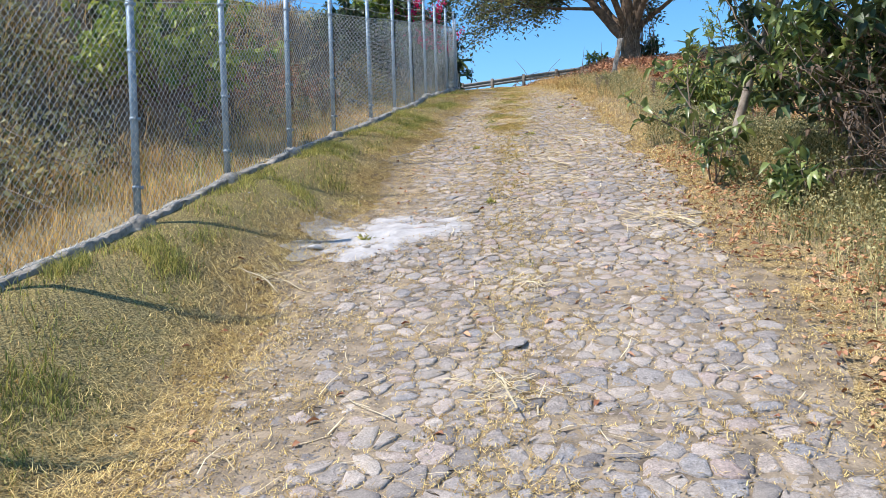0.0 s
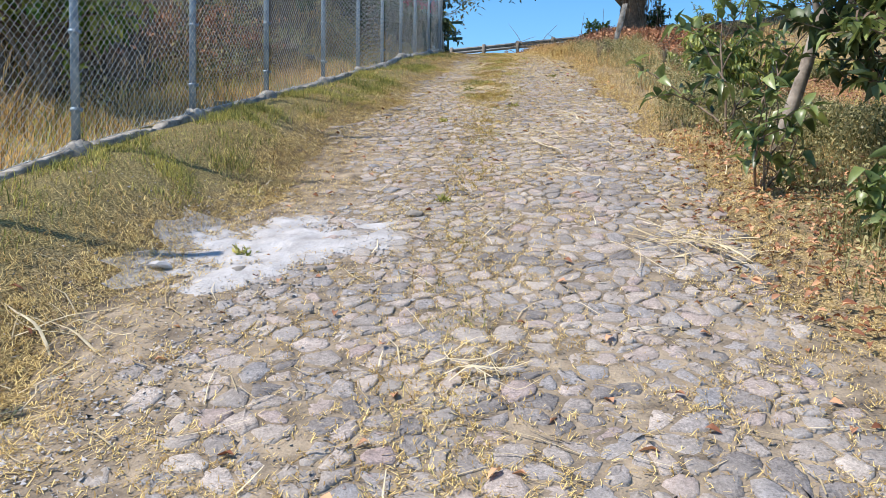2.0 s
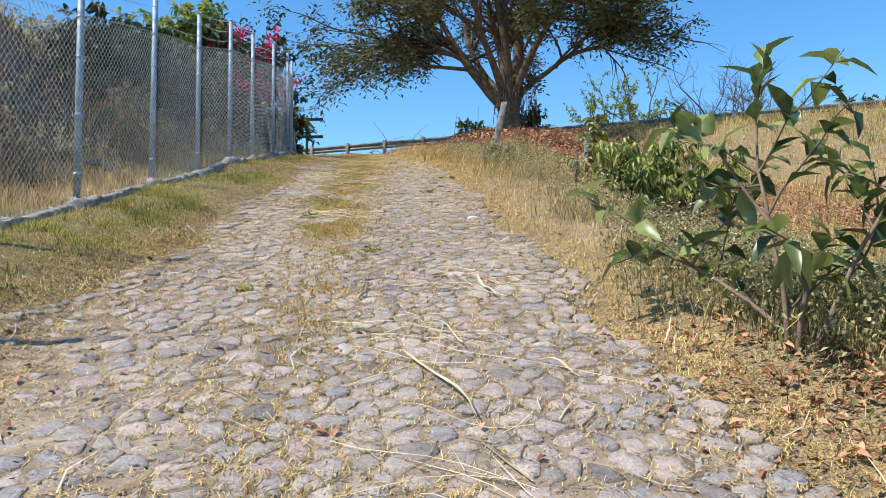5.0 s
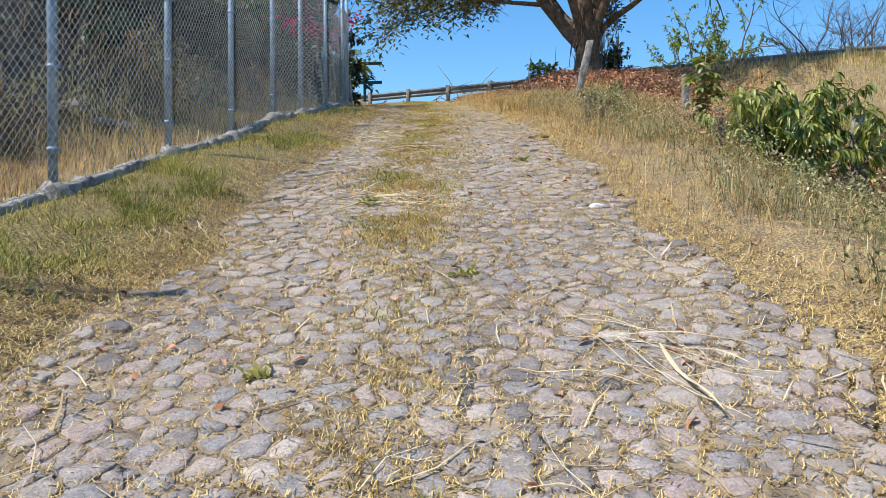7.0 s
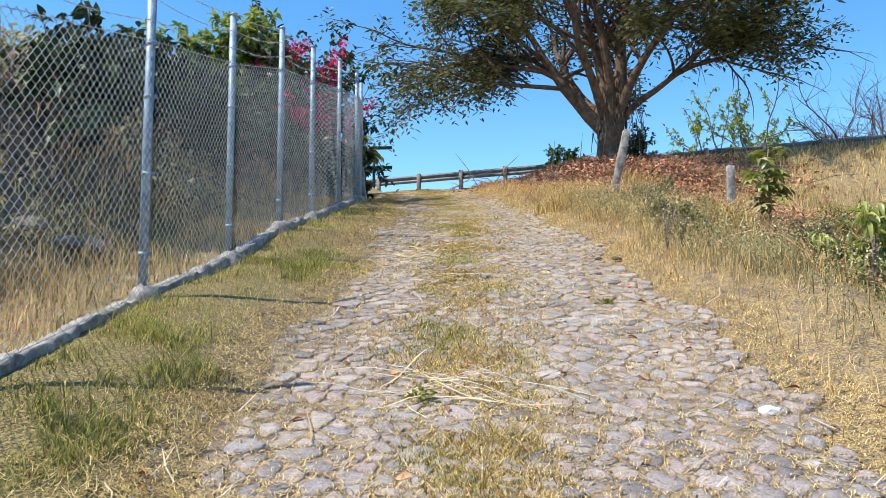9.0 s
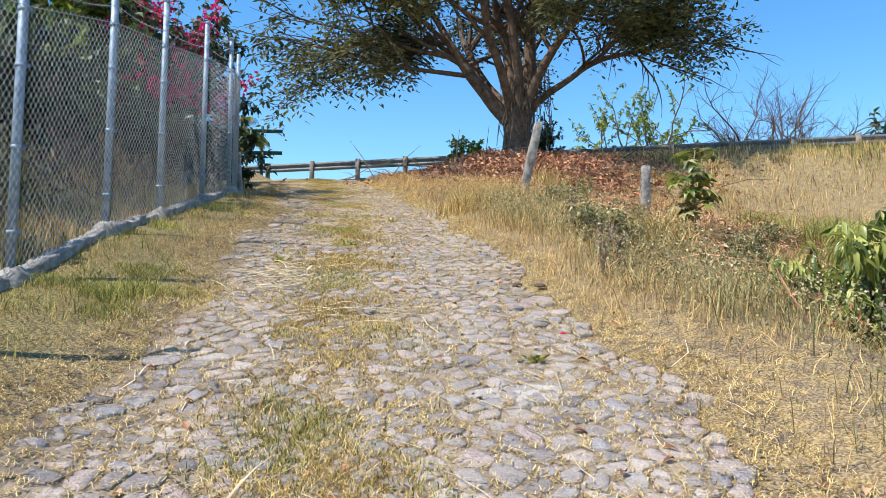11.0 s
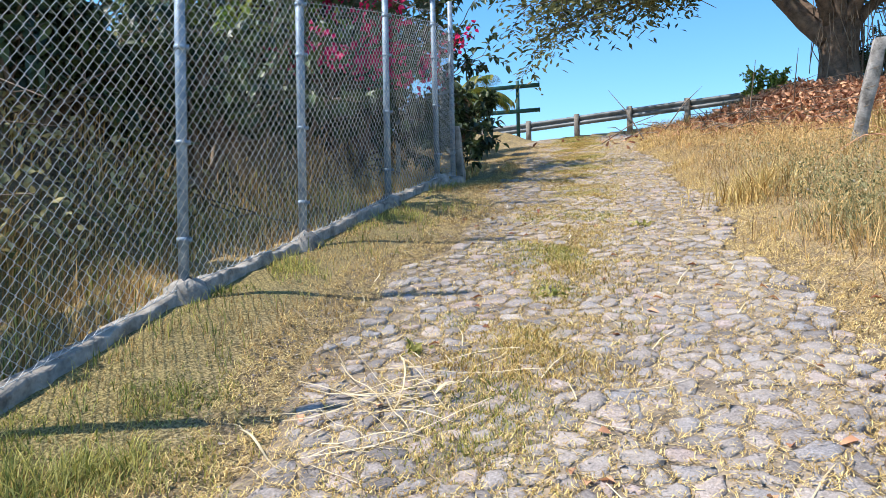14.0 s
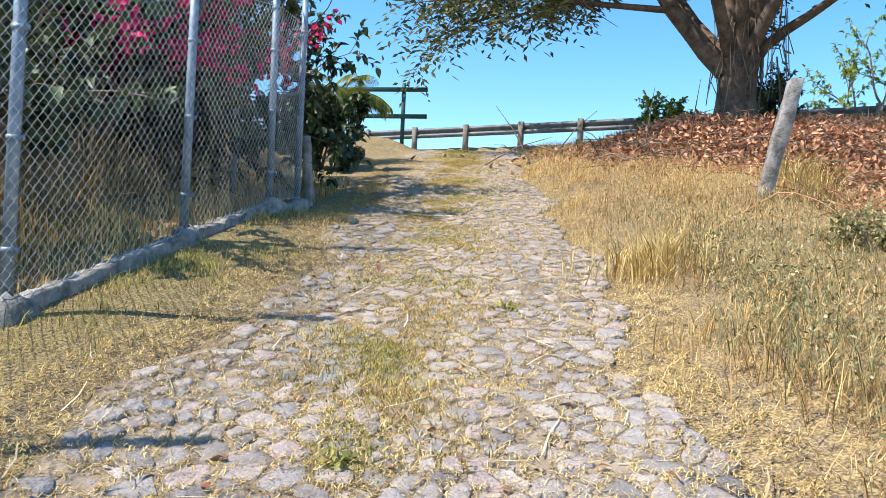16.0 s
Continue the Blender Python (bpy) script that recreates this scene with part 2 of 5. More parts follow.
def part(name, build, mat, parent=None, label="", smooth_faces=False):
    ob = new(name, build.mesh(name, mat, smooth_faces) if isinstance(build, Build) else build)
    ob.parent = parent
    return tagged(ob, label)


def thing(name, x, y, z, label, category, group="", kind=""):
    """An Empty at the base of a thing; its parts are built in its own space."""
    ob = new(name)
    ob.empty_display_size = 0.2
    ob.location = (x, y, z)
    return tagged(ob, label, category, group, kind)


def unit(v):
    return v / (np.linalg.norm(v, axis=-1, keepdims=True) + 1e-9)


def blades(base, height, width, lean, spread=0.5):
    """Bent blades of grass: an array of vertices and faces for many of them."""
    n = len(base)
    height, width = np.broadcast_to(height, n), np.broadcast_to(width, n)
    a = RNG.uniform(0, 2 * math.pi, n)
    out = np.stack([np.cos(a), np.sin(a), np.zeros(n)], -1) * RNG.uniform(0.1, 1, n)[:, None] * spread + np.asarray(lean)
    side = np.stack([-np.sin(a + RNG.normal(0, 0.6, n)), np.cos(a), np.zeros(n)], -1) * width[:, None] / 2
    up = np.array([0, 0, 1.0])
    mid = base + height[:, None] * (up * 0.6 + out * 0.3)
    tip = base + height[:, None] * (up * 0.95 + out * 0.95)
    v = np.stack([base - side, base + side, mid + side * 0.8, mid - side * 0.8, tip], 1).reshape(-1, 3)
    k = np.arange(n)[:, None] * 5
    return v, k + np.array([[0, 1, 2, 3]]), k + np.array([[3, 2, 4]])


def leaves(at, way, normal, length, width, droop=0.25, fold=0.25):
    """Folded leaves with a bent midrib: base, two shoulders a side, tip."""
    n = len(at)
    length, width = np.broadcast_to(length, n)[:, None], np.broadcast_to(width, n)[:, None]
    way = unit(way)
    side = unit(np.cross(way, normal))
    nor = unit(np.cross(side, way))
    m1, m2 = at + way * length * 0.35 + nor * length * 0.05, at + way * length * 0.7
    tip = at + way * length - nor * length * droop
    l1, r1 = m1 + side * width / 2 + nor * width * fold, m1 - side * width / 2 + nor * width * fold
    l2, r2 = m2 + side * width * 0.36 + nor * width * fold * 0.6 - nor * length * droop * 0.3, m2 - side * width * 0.36 + nor * width * fold * 0.6 - nor * length * droop * 0.3
    m2 = m2 - nor * length * droop * 0.35
    v = np.stack([at, l1, l2, tip, r2, r1, m1, m2], 1).reshape(-1, 3)
    k = np.arange(n)[:, None] * 8
    quads = np.concatenate([k + np.array([[6, 1, 2, 7]]), k + np.array([[5, 6, 7, 4]])])
    tris = np.concatenate([k + np.array([[0, 1, 6]]), k + np.array([[0, 6, 5]]), k + np.array([[7, 2, 3]]), k + np.array([[4, 7, 3]])])
    return v, quads, tris


def small_leaves(at, way, normal, length, width):
    """Plain four-cornered leaflets, slightly folded."""
    n = len(at)
    length, width = np.broadcast_to(length, n)[:, None], np.broadcast_to(width, n)[:, None]
    way = unit(way)
    side = unit(np.cross(way, normal))
    nor = np.cross(side, way)
    mid = at + way * length * 0.5 + nor * width * 0.2
    v = np.stack([at, mid + side * width / 2, at + way * length, mid - side * width / 2], 1).reshape(-1, 3)
    k = np.arange(n)[:, None] * 4
    return v, np.concatenate([k + np.array([[0, 1, 2]]), k + np.array([[0, 2, 3]])])


def rand_dirs(n, up=0.0):
    v = RNG.normal(size=(n, 3))
    v[:, 2] += up
    return unit(v)


# ---- ground ----
PROFILE = ((-60, -9.0), (-10, -1.9), (0, 0.2), (2, 0.72), (3.9, 1.05), (5.2, 1.36), (6.8, 1.75), (8.7, 2.3), (10, 2.68), (11.6, 3.17), (13.3, 3.67),
           (16.3, 4.5), (18.8, 5.17), (21, 5.8), (23.9, 6.5), (25.8, 6.95), (28.6, 7.58), (32, 8.33), (36, 9.15), (40, 9.85), (44, 10.38), (46, 10.5), (400, 10.5))
PROFILE_Y, PROFILE_Z = zip(*PROFILE)
RAIL_A, RAIL_WAY = np.array([-6.8, 43.95]), np.array([0.944, -0.330])
FENCE_X = -4.62


def smooth(v, a, b):
    t = np.clip((v - a) / (b - a), 0, 1)
    return t * t * (3 - 2 * t)


def profile(y):
    return sum(np.interp(y + d, PROFILE_Y, PROFILE_Z) for d in (-1.2, -0.6, 0, 0.6, 1.2)) / 5


def waves(x, y, f, seed=0.0):
    return (np.sin(x * f + 1.7 * seed + 1.3 * np.sin(y * f * 0.7 + seed)) + np.sin(y * f * 1.13 + 2.1 * seed + 1.1 * np.sin(x * f * 0.83 - seed))
            + 0.5 * np.sin((x + y) * f * 2.3 + seed)) / 2.5


def rail_distance(x, y):
    """How far a place lies on this side of the guardrail."""
    return 0.330 * (RAIL_A[0] - x) + 0.944 * (RAIL_A[1] - y)


def road_left(y):
    return np.interp(y, (0, 5, 9, 13, 18, 24, 28, 33, 45), (-2.7, -2.75, -3.15, -3.3, -3.3, -3.5, -3.85, -4.9, -6.5)) + 0.12 * np.sin(y * 1.3) + 0.07 * np.sin(y * 3.7)


def road_right(y):
    return np.interp(y, (0, 7, 11, 15, 19, 21.5, 25, 30, 33, 45), (1.0, 0.85, 0.45, 0.0, -0.45, -0.75, -1.2, -2.0, -2.6, -3.6)) + 0.1 * np.sin(y * 1.7 + 1) + 0.06 * np.sin(y * 4.1)


def bank_rise(x, y):
    """The cut bank behind the fence."""
    foot = -5.9 - 0.25 * waves(y, y * 0.3, 0.9, 2)
    tall = (2.9 - 0.55 * smooth(y, 14, 19) + 0.25 * waves(y, y, 0.35, 1)) * (1 - 0.9 * smooth(y, 26, 36)) * smooth(y, -30, 2)
    steep = smooth(-x, -foot, -foot + 3.4 - 1.5 * smooth(y, 13, 20))
    rough = 0.28 * waves(x, y, 1.9, 4) + 0.16 * waves(x, y, 4.3, 5) + 0.07 * waves(x, y, 11, 6)
    return steep * tall + rough * smooth(-x, 5.9, 7.0) + 0.1 * np.clip(-x - 9.5, 0, 20)


def ledge_top(y):
    return np.interp(y, (-6, 2.7, 8.41, 10.27, 12.23, 14.25, 16.6, 18.64, 20.5, 22.26, 23.86, 25.77, 27.46, 28.7),
                     (-0.9, 1.25, 2.73, 3.27, 3.79, 4.29, 4.87, 5.41, 5.86, 6.4, 6.74, 7.21, 7.58, 7.72))


def ground_height(x, y):
    x, y = np.asarray(x, float), np.asarray(y, float)
    s = rail_distance(x, y)
    z = profile(np.minimum(y, 46))
    verge = smooth(-x, 2.9, 4.35) * smooth(y, -5, 3) * (1 - smooth(y, 26, 31))
    z = z * (1 - verge) + (ledge_top(y) - 0.055 - 0.03 * smooth(y, 19, 22)) * verge
    z = z + 0.14 * smooth(x, road_right(y) - 0.1, road_right(y) + 0.8) * smooth(y, 7, 14)
    z = z - 0.62 * np.clip(x - 0.95, 0, 1.3) * smooth(y, 12, 17) * (1 - 0.45 * smooth(y, 21, 29)) - 0.1 * np.clip(x - 2.3, 0, 6) * (1 - smooth(x, 20, 50)) + 0.10 * np.clip(x - 1.0, 0, 3) * (1 - smooth(y, 10, 14))
    right = smooth(x, -2.5, 0.8)
    lift = (1 - smooth(s, 1.2, 8.0)) * right
    z = z * (1 - lift) + 10.45 * lift
    z = np.where(s < 0, 10.45 - 0.03 * np.clip(-s - 9, 0, 60) + 0 * z, z)
    z = z + bank_rise(x, y) * (1 - smooth(-s, -3.0, -0.5)) * smooth(-x, 5.0, 5.8)
    z = z + (0.02 * waves(x, y, 2.2, 8) + 0.012 * waves(x, y, 6.1, 9)) * smooth(np.abs(x + 1.6), 1.0, 2.2)
    return z


def on_ground(x, y, lift=0.0):
    x, y = np.asarray(x, float), np.asarray(y, float)
    return np.stack([x, y, ground_height(x, y) + lift], -1)


def steps(*spans):
    return np.unique(np.concatenate([np.arange(a, b, d) for a, b, d in spans]).round(4))


def grid(xs, ys):
    X, Y = np.meshgrid(xs, ys)
    i, j = np.meshgrid(np.arange(len(ys) - 1), np.arange(len(xs) - 1), indexing="ij")
    a = i * len(xs) + j
    return X.ravel(), Y.ravel(), np.stack([a, a + 1, a + len(xs) + 1, a + len(xs)], -1).reshape(-1, 4)


def build_ground():
    xs = steps((-420, -60, 40), (-60, -14, 4), (-14, -10, 0.5), (-10, -5.6, 0.14), (-5.6, 4, 0.2), (4, 14, 0.5), (14, 60, 4), (60, 430, 40))
    ys = steps((-400, -60, 40), (-60, -4, 4), (-4, 44, 0.2), (44, 64, 0.8), (64, 120, 8), (120, 430, 40))
    X, Y, quads = grid(xs, ys)
    ob = new("ground", mesh_of("ground", np.stack([X, Y, ground_height(X, Y)], -1), quads, M_GROUND, True))
    s = rail_distance(X, Y)
    turf = smooth(road_left(Y) - X, 0.1, 0.6) * (1 - smooth(-X, 4.6, 5.2)) * 0.65 + 0.35 * smooth(-X, 5.0, 5.6) + 0.3 * smooth(X, 1.0, 3.0)
    turf = turf * np.where(s < 0, 0.3, 1) * (1 - 0.5 * smooth(Y, 20, 30))
    rock = smooth(-X, 5.9, 6.8) * (1 - smooth(-X, 11, 14)) * (1 - smooth(Y, 27, 31))
    tar = ((s < -0.8) & (s > -9.5)).astype(float)
    for name, values in (("turf", turf), ("rock", rock), ("tar", tar)):
        ob.data.attributes.new(name, "FLOAT", "POINT").data.foreach_set("value", np.clip(values, 0, 1).astype(np.float32))
    return tagged(ob, "dry sloping ground of soil, chaff and thin turf", "ground", kind="structure")


build_ground()


# ---- road bed ----
def build_road():
    ys = np.arange(-3.6, 41, 0.15)
    k = np.linspace(0, 1, 24)
    X = road_left(ys)[:, None] * (1 - k) + road_right(ys)[:, None] * k
    Y = np.repeat(ys[:, None], len(k), 1)
    edge = np.minimum(k, 1 - k)[None]
    Z = ground_height(X, Y) + 0.046 * smooth(edge, 0, 0.05) - 0.017 + 0.004 * waves(X, Y, 5, 3)
    i, j = np.meshgrid(np.arange(len(ys) - 1), np.arange(len(k) - 1), indexing="ij")
    a = (i * len(k) + j).ravel()
    ob = new("road", mesh_of("road", np.stack([X, Y, Z], -1).reshape(-1, 3), np.stack([a, a + 1, a + len(k) + 1, a + len(k)], -1), M_BED, True))
    return tagged(ob, "steep dirt lane paved with worn irregular cobbles", "road", kind="structure")


ROAD = build_road()


# ---- fence on its concrete footing ----
POST_Y = (2.7, 4.6, 6.5, 8.41, 10.27, 12.23, 14.25, 16.6, 18.64, 20.5, 22.26, 23.86, 25.77, 27.46)
MESH_H, POST_H = 2.02, 2.58


def build_footing():
    b = Build()
    ys = np.concatenate([np.arange(-6, 28.45, 0.07), [28.5]])
    n = len(ys)
    crumble = np.clip(waves(ys, ys * 0.4, 3.1, 6) - 0.35, 0, 1)
    top = ledge_top(ys) + 0.006 * np.sin(ys * 7.1) + 0.006 * waves(ys, ys * 2, 13, 2) + RNG.normal(0, 0.008, n) - 0.05 * crumble
    face = FENCE_X + 0.065 + 0.01 * np.sin(ys * 1.3) + 0.007 * waves(ys, ys * 3, 9, 4) + RNG.normal(0, 0.008, n) - 0.06 * crumble
    rear = FENCE_X - 0.065 + RNG.normal(0, 0.008, n)
    low = np.minimum(ground_height(face, ys), ground_height(rear, ys)) - 0.15
    prof = [(rear, low), (rear, top - 0.012), (rear + 0.012, top), (face - 0.008, top + RNG.normal(0, 0.006, n)), (face, top - 0.014 + RNG.normal(0, 0.006, n)), (face - 0.02 + RNG.normal(0, 0.015, n), low)]
    v = np.stack([np.stack([x, ys, z], -1) for x, z in prof], 1)
    i, j = np.meshgrid(np.arange(n - 1), np.arange(5), indexing="ij")
    a = (i * 6 + j).ravel()
    b.add(v.reshape(-1, 3), np.stack([a, a + 6, a + 7, a + 1], -1), [np.arange(6)], [np.arange(6)[::-1] + (n - 1) * 6])
    ob = part("fence_footing", b, M_CONCRETE)
    return tagged(ob, "low rough concrete footing under the wire fence", "footing", kind="structure")


build_footing()


def build_fence():
    fence = thing("chain_link_fence", FENCE_X, POST_Y[0], float(ledge_top(POST_Y[0])), "tall galvanised chain-link fence with barbed wire on top", "fence")
    o = np.array(fence.location)
    for y in POST_Y:
        z = float(ledge_top(y))
        lean = RNG.normal(0, 0.006, 2)
        foot = np.array([FENCE_X, y, z - 0.05]) - o
        b = Build().tube([foot, foot + [lean[0], lean[1], 1.3], foot + [lean[0] * 2, lean[1] * 2, POST_H]], 0.036, 10)
        post = part("post", b, M_GALV, fence, "galvanised pipe post", True)
        top = foot + [lean[0] * 2, lean[1] * 2, POST_H]
        part("cap", Build().tube([top, top + [0, 0, 0.025], top + [0, 0, 0.04]], [0.04, 0.038, 0.015], 10), M_GALV, post)
        w = np.linspace(0, 2 * math.pi, 9, endpoint=False)
        lump = np.concatenate([np.stack([0.03 + np.cos(w) * r * RNG.uniform(0.8, 1.2, 9), np.sin(w) * r * 1.3 * RNG.uniform(0.8, 1.2, 9), np.full(9, h) + RNG.normal(0, 0.012, 9)], -1) for h, r in ((-0.2, 0.15), (0.02, 0.13), (0.075, 0.09), (0.1, 0.04))]) + foot
        i, j = np.meshgrid(np.arange(3), np.arange(9), indexing="ij")
        part("post_base", Build().add(lump, np.stack([i * 9 + j, i * 9 + (j + 1) % 9, (i + 1) * 9 + (j + 1) % 9, (i + 1) * 9 + j], -1).reshape(-1, 4)), M_CONCRETE, post, "rough lump of concrete round the foot")
        for h in (0.35, 0.98, 1.6, 2.03):
            c = foot + [lean[0] * h, lean[1] * h, h]
            part("clamp", Build().tube([c - [0, 0, 0.016], c + [0, 0, 0.016]], 0.043, 8).box(pose(*(c + [0.05, 0, 0])), (0.035, 0.012, 0.03)), M_GALV, post)
    ends = [(FENCE_X, y, float(ledge_top(y))) for y in POST_Y] + [(-4.76, 28.58, 7.7), (-5.75, 28.95, 7.75), (-6.7, 29.3, 7.85)]
    for x, y, z in ends[-3:]:
        foot = np.array([x, y, z - 0.25]) - o
        post = part("post", Build().tube([foot, foot + [0, 0, 1.4], foot + [0, 0, POST_H + 0.2]], 0.036, 10), M_GALV, fence, "galvanised pipe post", True)
        for h in (0.6, 1.3, 2.2):
            part("clamp", Build().tube([foot + [0, 0, h - 0.016], foot + [0, 0, h + 0.016]], 0.043, 8), M_GALV, post)
    (x0, y0, z0), (x1, y1, z1) = ends[-3], ends[-2]
    part("brace", Build().tube([np.array([x0, y0, z0 + 1.25]) - o, np.array([x1, y1, z1 + 1.1]) - o], 0.022, 8), M_GALV, fence, "galvanised pipe brace", True)
    cell = 0.082
    for (x0, y0, z0), (x1, y1, z1) in zip(ends, ends[1:]):
        count = int(math.hypot(x1 - x0, y1 - y0) / (cell / 2))
        b = Build()
        rows = int(MESH_H / (cell / 2)) + 1
        hs = np.arange(rows) * (cell / 2)
        for c in range(count):
            k = 0.012 + 0.976 * (c + 0.5 * np.where((np.arange(rows) + c) % 2 == 0, -1.06, 1.06)) / (count - 1)
            bulge = 0.045 + 0.004 * np.where((np.arange(rows) + c) % 2 == 0, -1, 1) + 0.012 * np.sin(c * 0.09 + y0 + hs)
            b.tube(np.stack([x0 + (x1 - x0) * k + bulge, y0 + (y1 - y0) * k, z0 + (z1 - z0) * k + 0.01 + hs], -1) - o, 0.0027, 3, False)
        for h in (0.02, MESH_H - 0.02):
            b.tube(np.array([[x0 + 0.045, y0, z0 + h], [x1 + 0.045, y1, z1 + h]]) - o, 0.0028, 4, False)
        part("wire_mesh", b, M_WIRE, fence, "woven diamond wire mesh")
    for h in (2.18, 2.36, 2.54):
        b = Build()
        for y0, y1 in zip(POST_Y, POST_Y[1:]):
            k = np.linspace(0, 1, 9)
            yy = y0 + (y1 - y0) * k
            zz = np.interp(yy, (y0, y1), (ledge_top(y0), ledge_top(y1))) + h - 0.05 * 4 * k * (1 - k)
            line = np.stack([np.full(9, FENCE_X + 0.03), yy, zz], -1) - o
            b.tube(line, 0.0024, 4, False)
            for q in np.arange(0.04, 1, 0.075):
                c = np.array([np.interp(q, k, line[:, a]) for a in range(3)])
                for s in (1, -1):
                    b.tube([c + [-0.018, 0, 0.016 * s], c + [0.018, 0.01, -0.016 * s]], 0.0015, 3, False)
        part("barbed_wire", b, M_WIRE, fence, "strand of barbed wire")
    return fence


build_fence()


# ---- woody plants ----
def branch(b, start, way, length, radius, depth, tips, rng, bend=0.25, rise=0.05, kids=(3, 5), sides=6, shrink=0.62, first=0.35):
    """A crooked tapering limb with side limbs; the ends of the last ones are gathered in tips."""
    n = 6
    p, d, pts = np.array(start, float), unit(np.array(way, float)), []
    for k in range(n):
        pts.append(p.copy())
        d = unit(d + rng.normal(0, bend / 2, 3) + [0, 0, rise])
        p = p + d * length / (n - 1)
    pts = np.array(pts)
    radii = np.linspace(radius, radius * (0.55 if depth else 0.3), n)
    b.tube(pts, radii, max(3, sides), False)
    if depth == 0:
        tips.append((pts, d))
        return pts
    for q in range(rng.integers(*kids)):
        f = rng.uniform(first, 1.0)
        c = np.array([np.interp(f, np.linspace(0, 1, n), pts[:, a]) for a in range(3)])
        side = unit(rng.normal(size=3) * [1, 1, 0.6])
        branch(b, c, unit(d * 0.75 + side * 0.75), length * rng.uniform(0.5, 0.8), radius * 0.5 * (1.1 - 0.4 * f) + 0.002, depth - 1, tips, rng, bend, rise, kids, sides - 1, shrink, first)
    branch(b, pts[-1], d, length * 0.7, radius * 0.52, depth - 1, tips, rng, bend, rise, kids, sides - 1, shrink, first)
    return pts


def leaf_points(tips, per, rng, start=0.2):
    at, way = [], []
    for pts, d in tips:
        f = rng.uniform(start, 1, per)
        k = np.linspace(0, 1, len(pts))
        at.append(np.stack([np.interp(f, k, pts[:, a]) for a in range(3)], -1))
        way.append(np.repeat(d[None], per, 0))
    return np.concatenate(at), np.concatenate(way)


def build_big_tree():
    rng = np.random.default_rng(21)
    x, y = 1.85, 38.3
    z = float(ground_height(x, y))
    tree = thing("rain_tree", x, y, z - 0.1, "broad spreading shade tree with a thick brown trunk", "tree")
    b, tips = Build(), []
    w = np.linspace(0, 2 * math.pi, 14, endpoint=False)
    rings = []
    for h, r in ((0, 0.66), (0.25, 0.5), (0.7, 0.43), (1.2, 0.41), (1.6, 0.46), (1.9, 0.3)):
        lump = 1 + 0.09 * np.sin(w * 3 + h) + 0.06 * np.sin(w * 5 - 2 * h)
        rings.append(np.stack([np.cos(w) * r * lump, np.sin(w) * r * lump * 0.8, np.full(14, h)], -1))
    i, j = np.meshgrid(np.arange(5), np.arange(14), indexing="ij")
    b.add(np.concatenate(rings), np.stack([i * 14 + j, i * 14 + (j + 1) % 14, (i + 1) * 14 + (j + 1) % 14, (i + 1) * 14 + j], -1).reshape(-1, 4), [np.arange(14) + 70])
    limbs = (((-0.25, 0, 1.3), (-0.78, -0.05, 1.0), 3.2, 0.25, 0.03), ((-0.12, 0.1, 1.5), (-0.34, 0.25, 1.2), 3.5, 0.2, 0.0), ((0.05, -0.12, 1.5), (-0.06, -0.3, 1.3), 3.4, 0.2, 0.0),
             ((0.15, 0, 1.5), (0.36, 0.05, 1.25), 3.8, 0.27, 0.0), ((0.25, 0.05, 1.4), (0.62, -0.15, 1.0), 2.9, 0.14, 0.0), ((0.1, 0.2, 1.6), (0.35, 0.8, 0.95), 3.6, 0.18, 0.0),
             ((-0.15, 0.2, 1.6), (-0.5, 0.75, 0.9), 3.8, 0.18, 0.0), ((-0.2, -0.15, 1.6), (-0.55, -0.75, 1.0), 3.6, 0.17, 0.0), ((0.2, -0.2, 1.7), (0.4, -0.75, 1.1), 3.3, 0.17, 0.0))
    grown = [branch(b, start, way, length, radius, 3, tips, rng, 0.2, rise, (3, 5), 8, first=0.55) for start, way, length, radius, rise in limbs]
    # long level boughs that carry the rim of the crown
    for limb, at, way, length in ((0, 4, (-1, 0.0, 0.12), 3.7), (0, 5, (-0.9, -0.5, 0.1), 3.4), (0, 5, (-0.9, 0.5, 0.2), 3.4), (0, 3, (-1, -0.1, 0.0), 3.4), (1, 4, (-0.8, 0.2, 0.6), 3.6), (3, 4, (1, 0.1, 0.15), 3.9), (3, 5, (0.9, -0.6, 0.15), 3.5),
                                  (3, 5, (0.9, 0.6, 0.2), 3.6), (4, 5, (1, -0.15, 0.25), 3.0), (3, 5, (0.7, 0.1, 0.8), 3.6)):
        branch(b, grown[limb][at], way, length, 0.085, 2, tips, rng, 0.22, 0.0, (4, 6), 6, first=0.3)
    part("trunk", b, M_BARK, tree, "thick grooved brown trunk and limbs", True)
    tips = [q for q in tips if rng.random() < (0.7 if math.hypot(q[0][-1][0], q[0][-1][1]) > 3.6 else 0.26)]
    at, way = leaf_points(tips, 11, rng, 0.0)
    under = np.where(at[:, 0] < 0, 3.7 - 0.31 * np.abs(at[:, 0]), 3.7 - 0.02 * at[:, 0])
    keep = (at[:, 2] > under) & (np.hypot(at[:, 0], at[:, 1]) > 1.4)
    at, way = at[keep], way[keep]
    fr = unit(way * 0.5 + rng.normal(size=at.shape) * [0.8, 0.8, 0.4] + [0, 0, -0.45])
    crown = Build()
    for k in range(6):
        p = at + fr * (0.06 + 0.11 * k) - np.array([0, 0, 0.012 * k * k])
        side = unit(np.cross(fr, [0, 0, 1.0])) * (1 if k % 2 else -1)
        v, t = small_leaves(p, fr * 0.6 + side + [0, 0, -0.15], rng.normal(0, 0.5, at.shape) + [0, 0, 1], rng.uniform(0.17, 0.3, len(at)), 0.085)
        crown.add(v, t)
    part("crown", crown, M_CROWN, tree, "dark green feathery leaves")
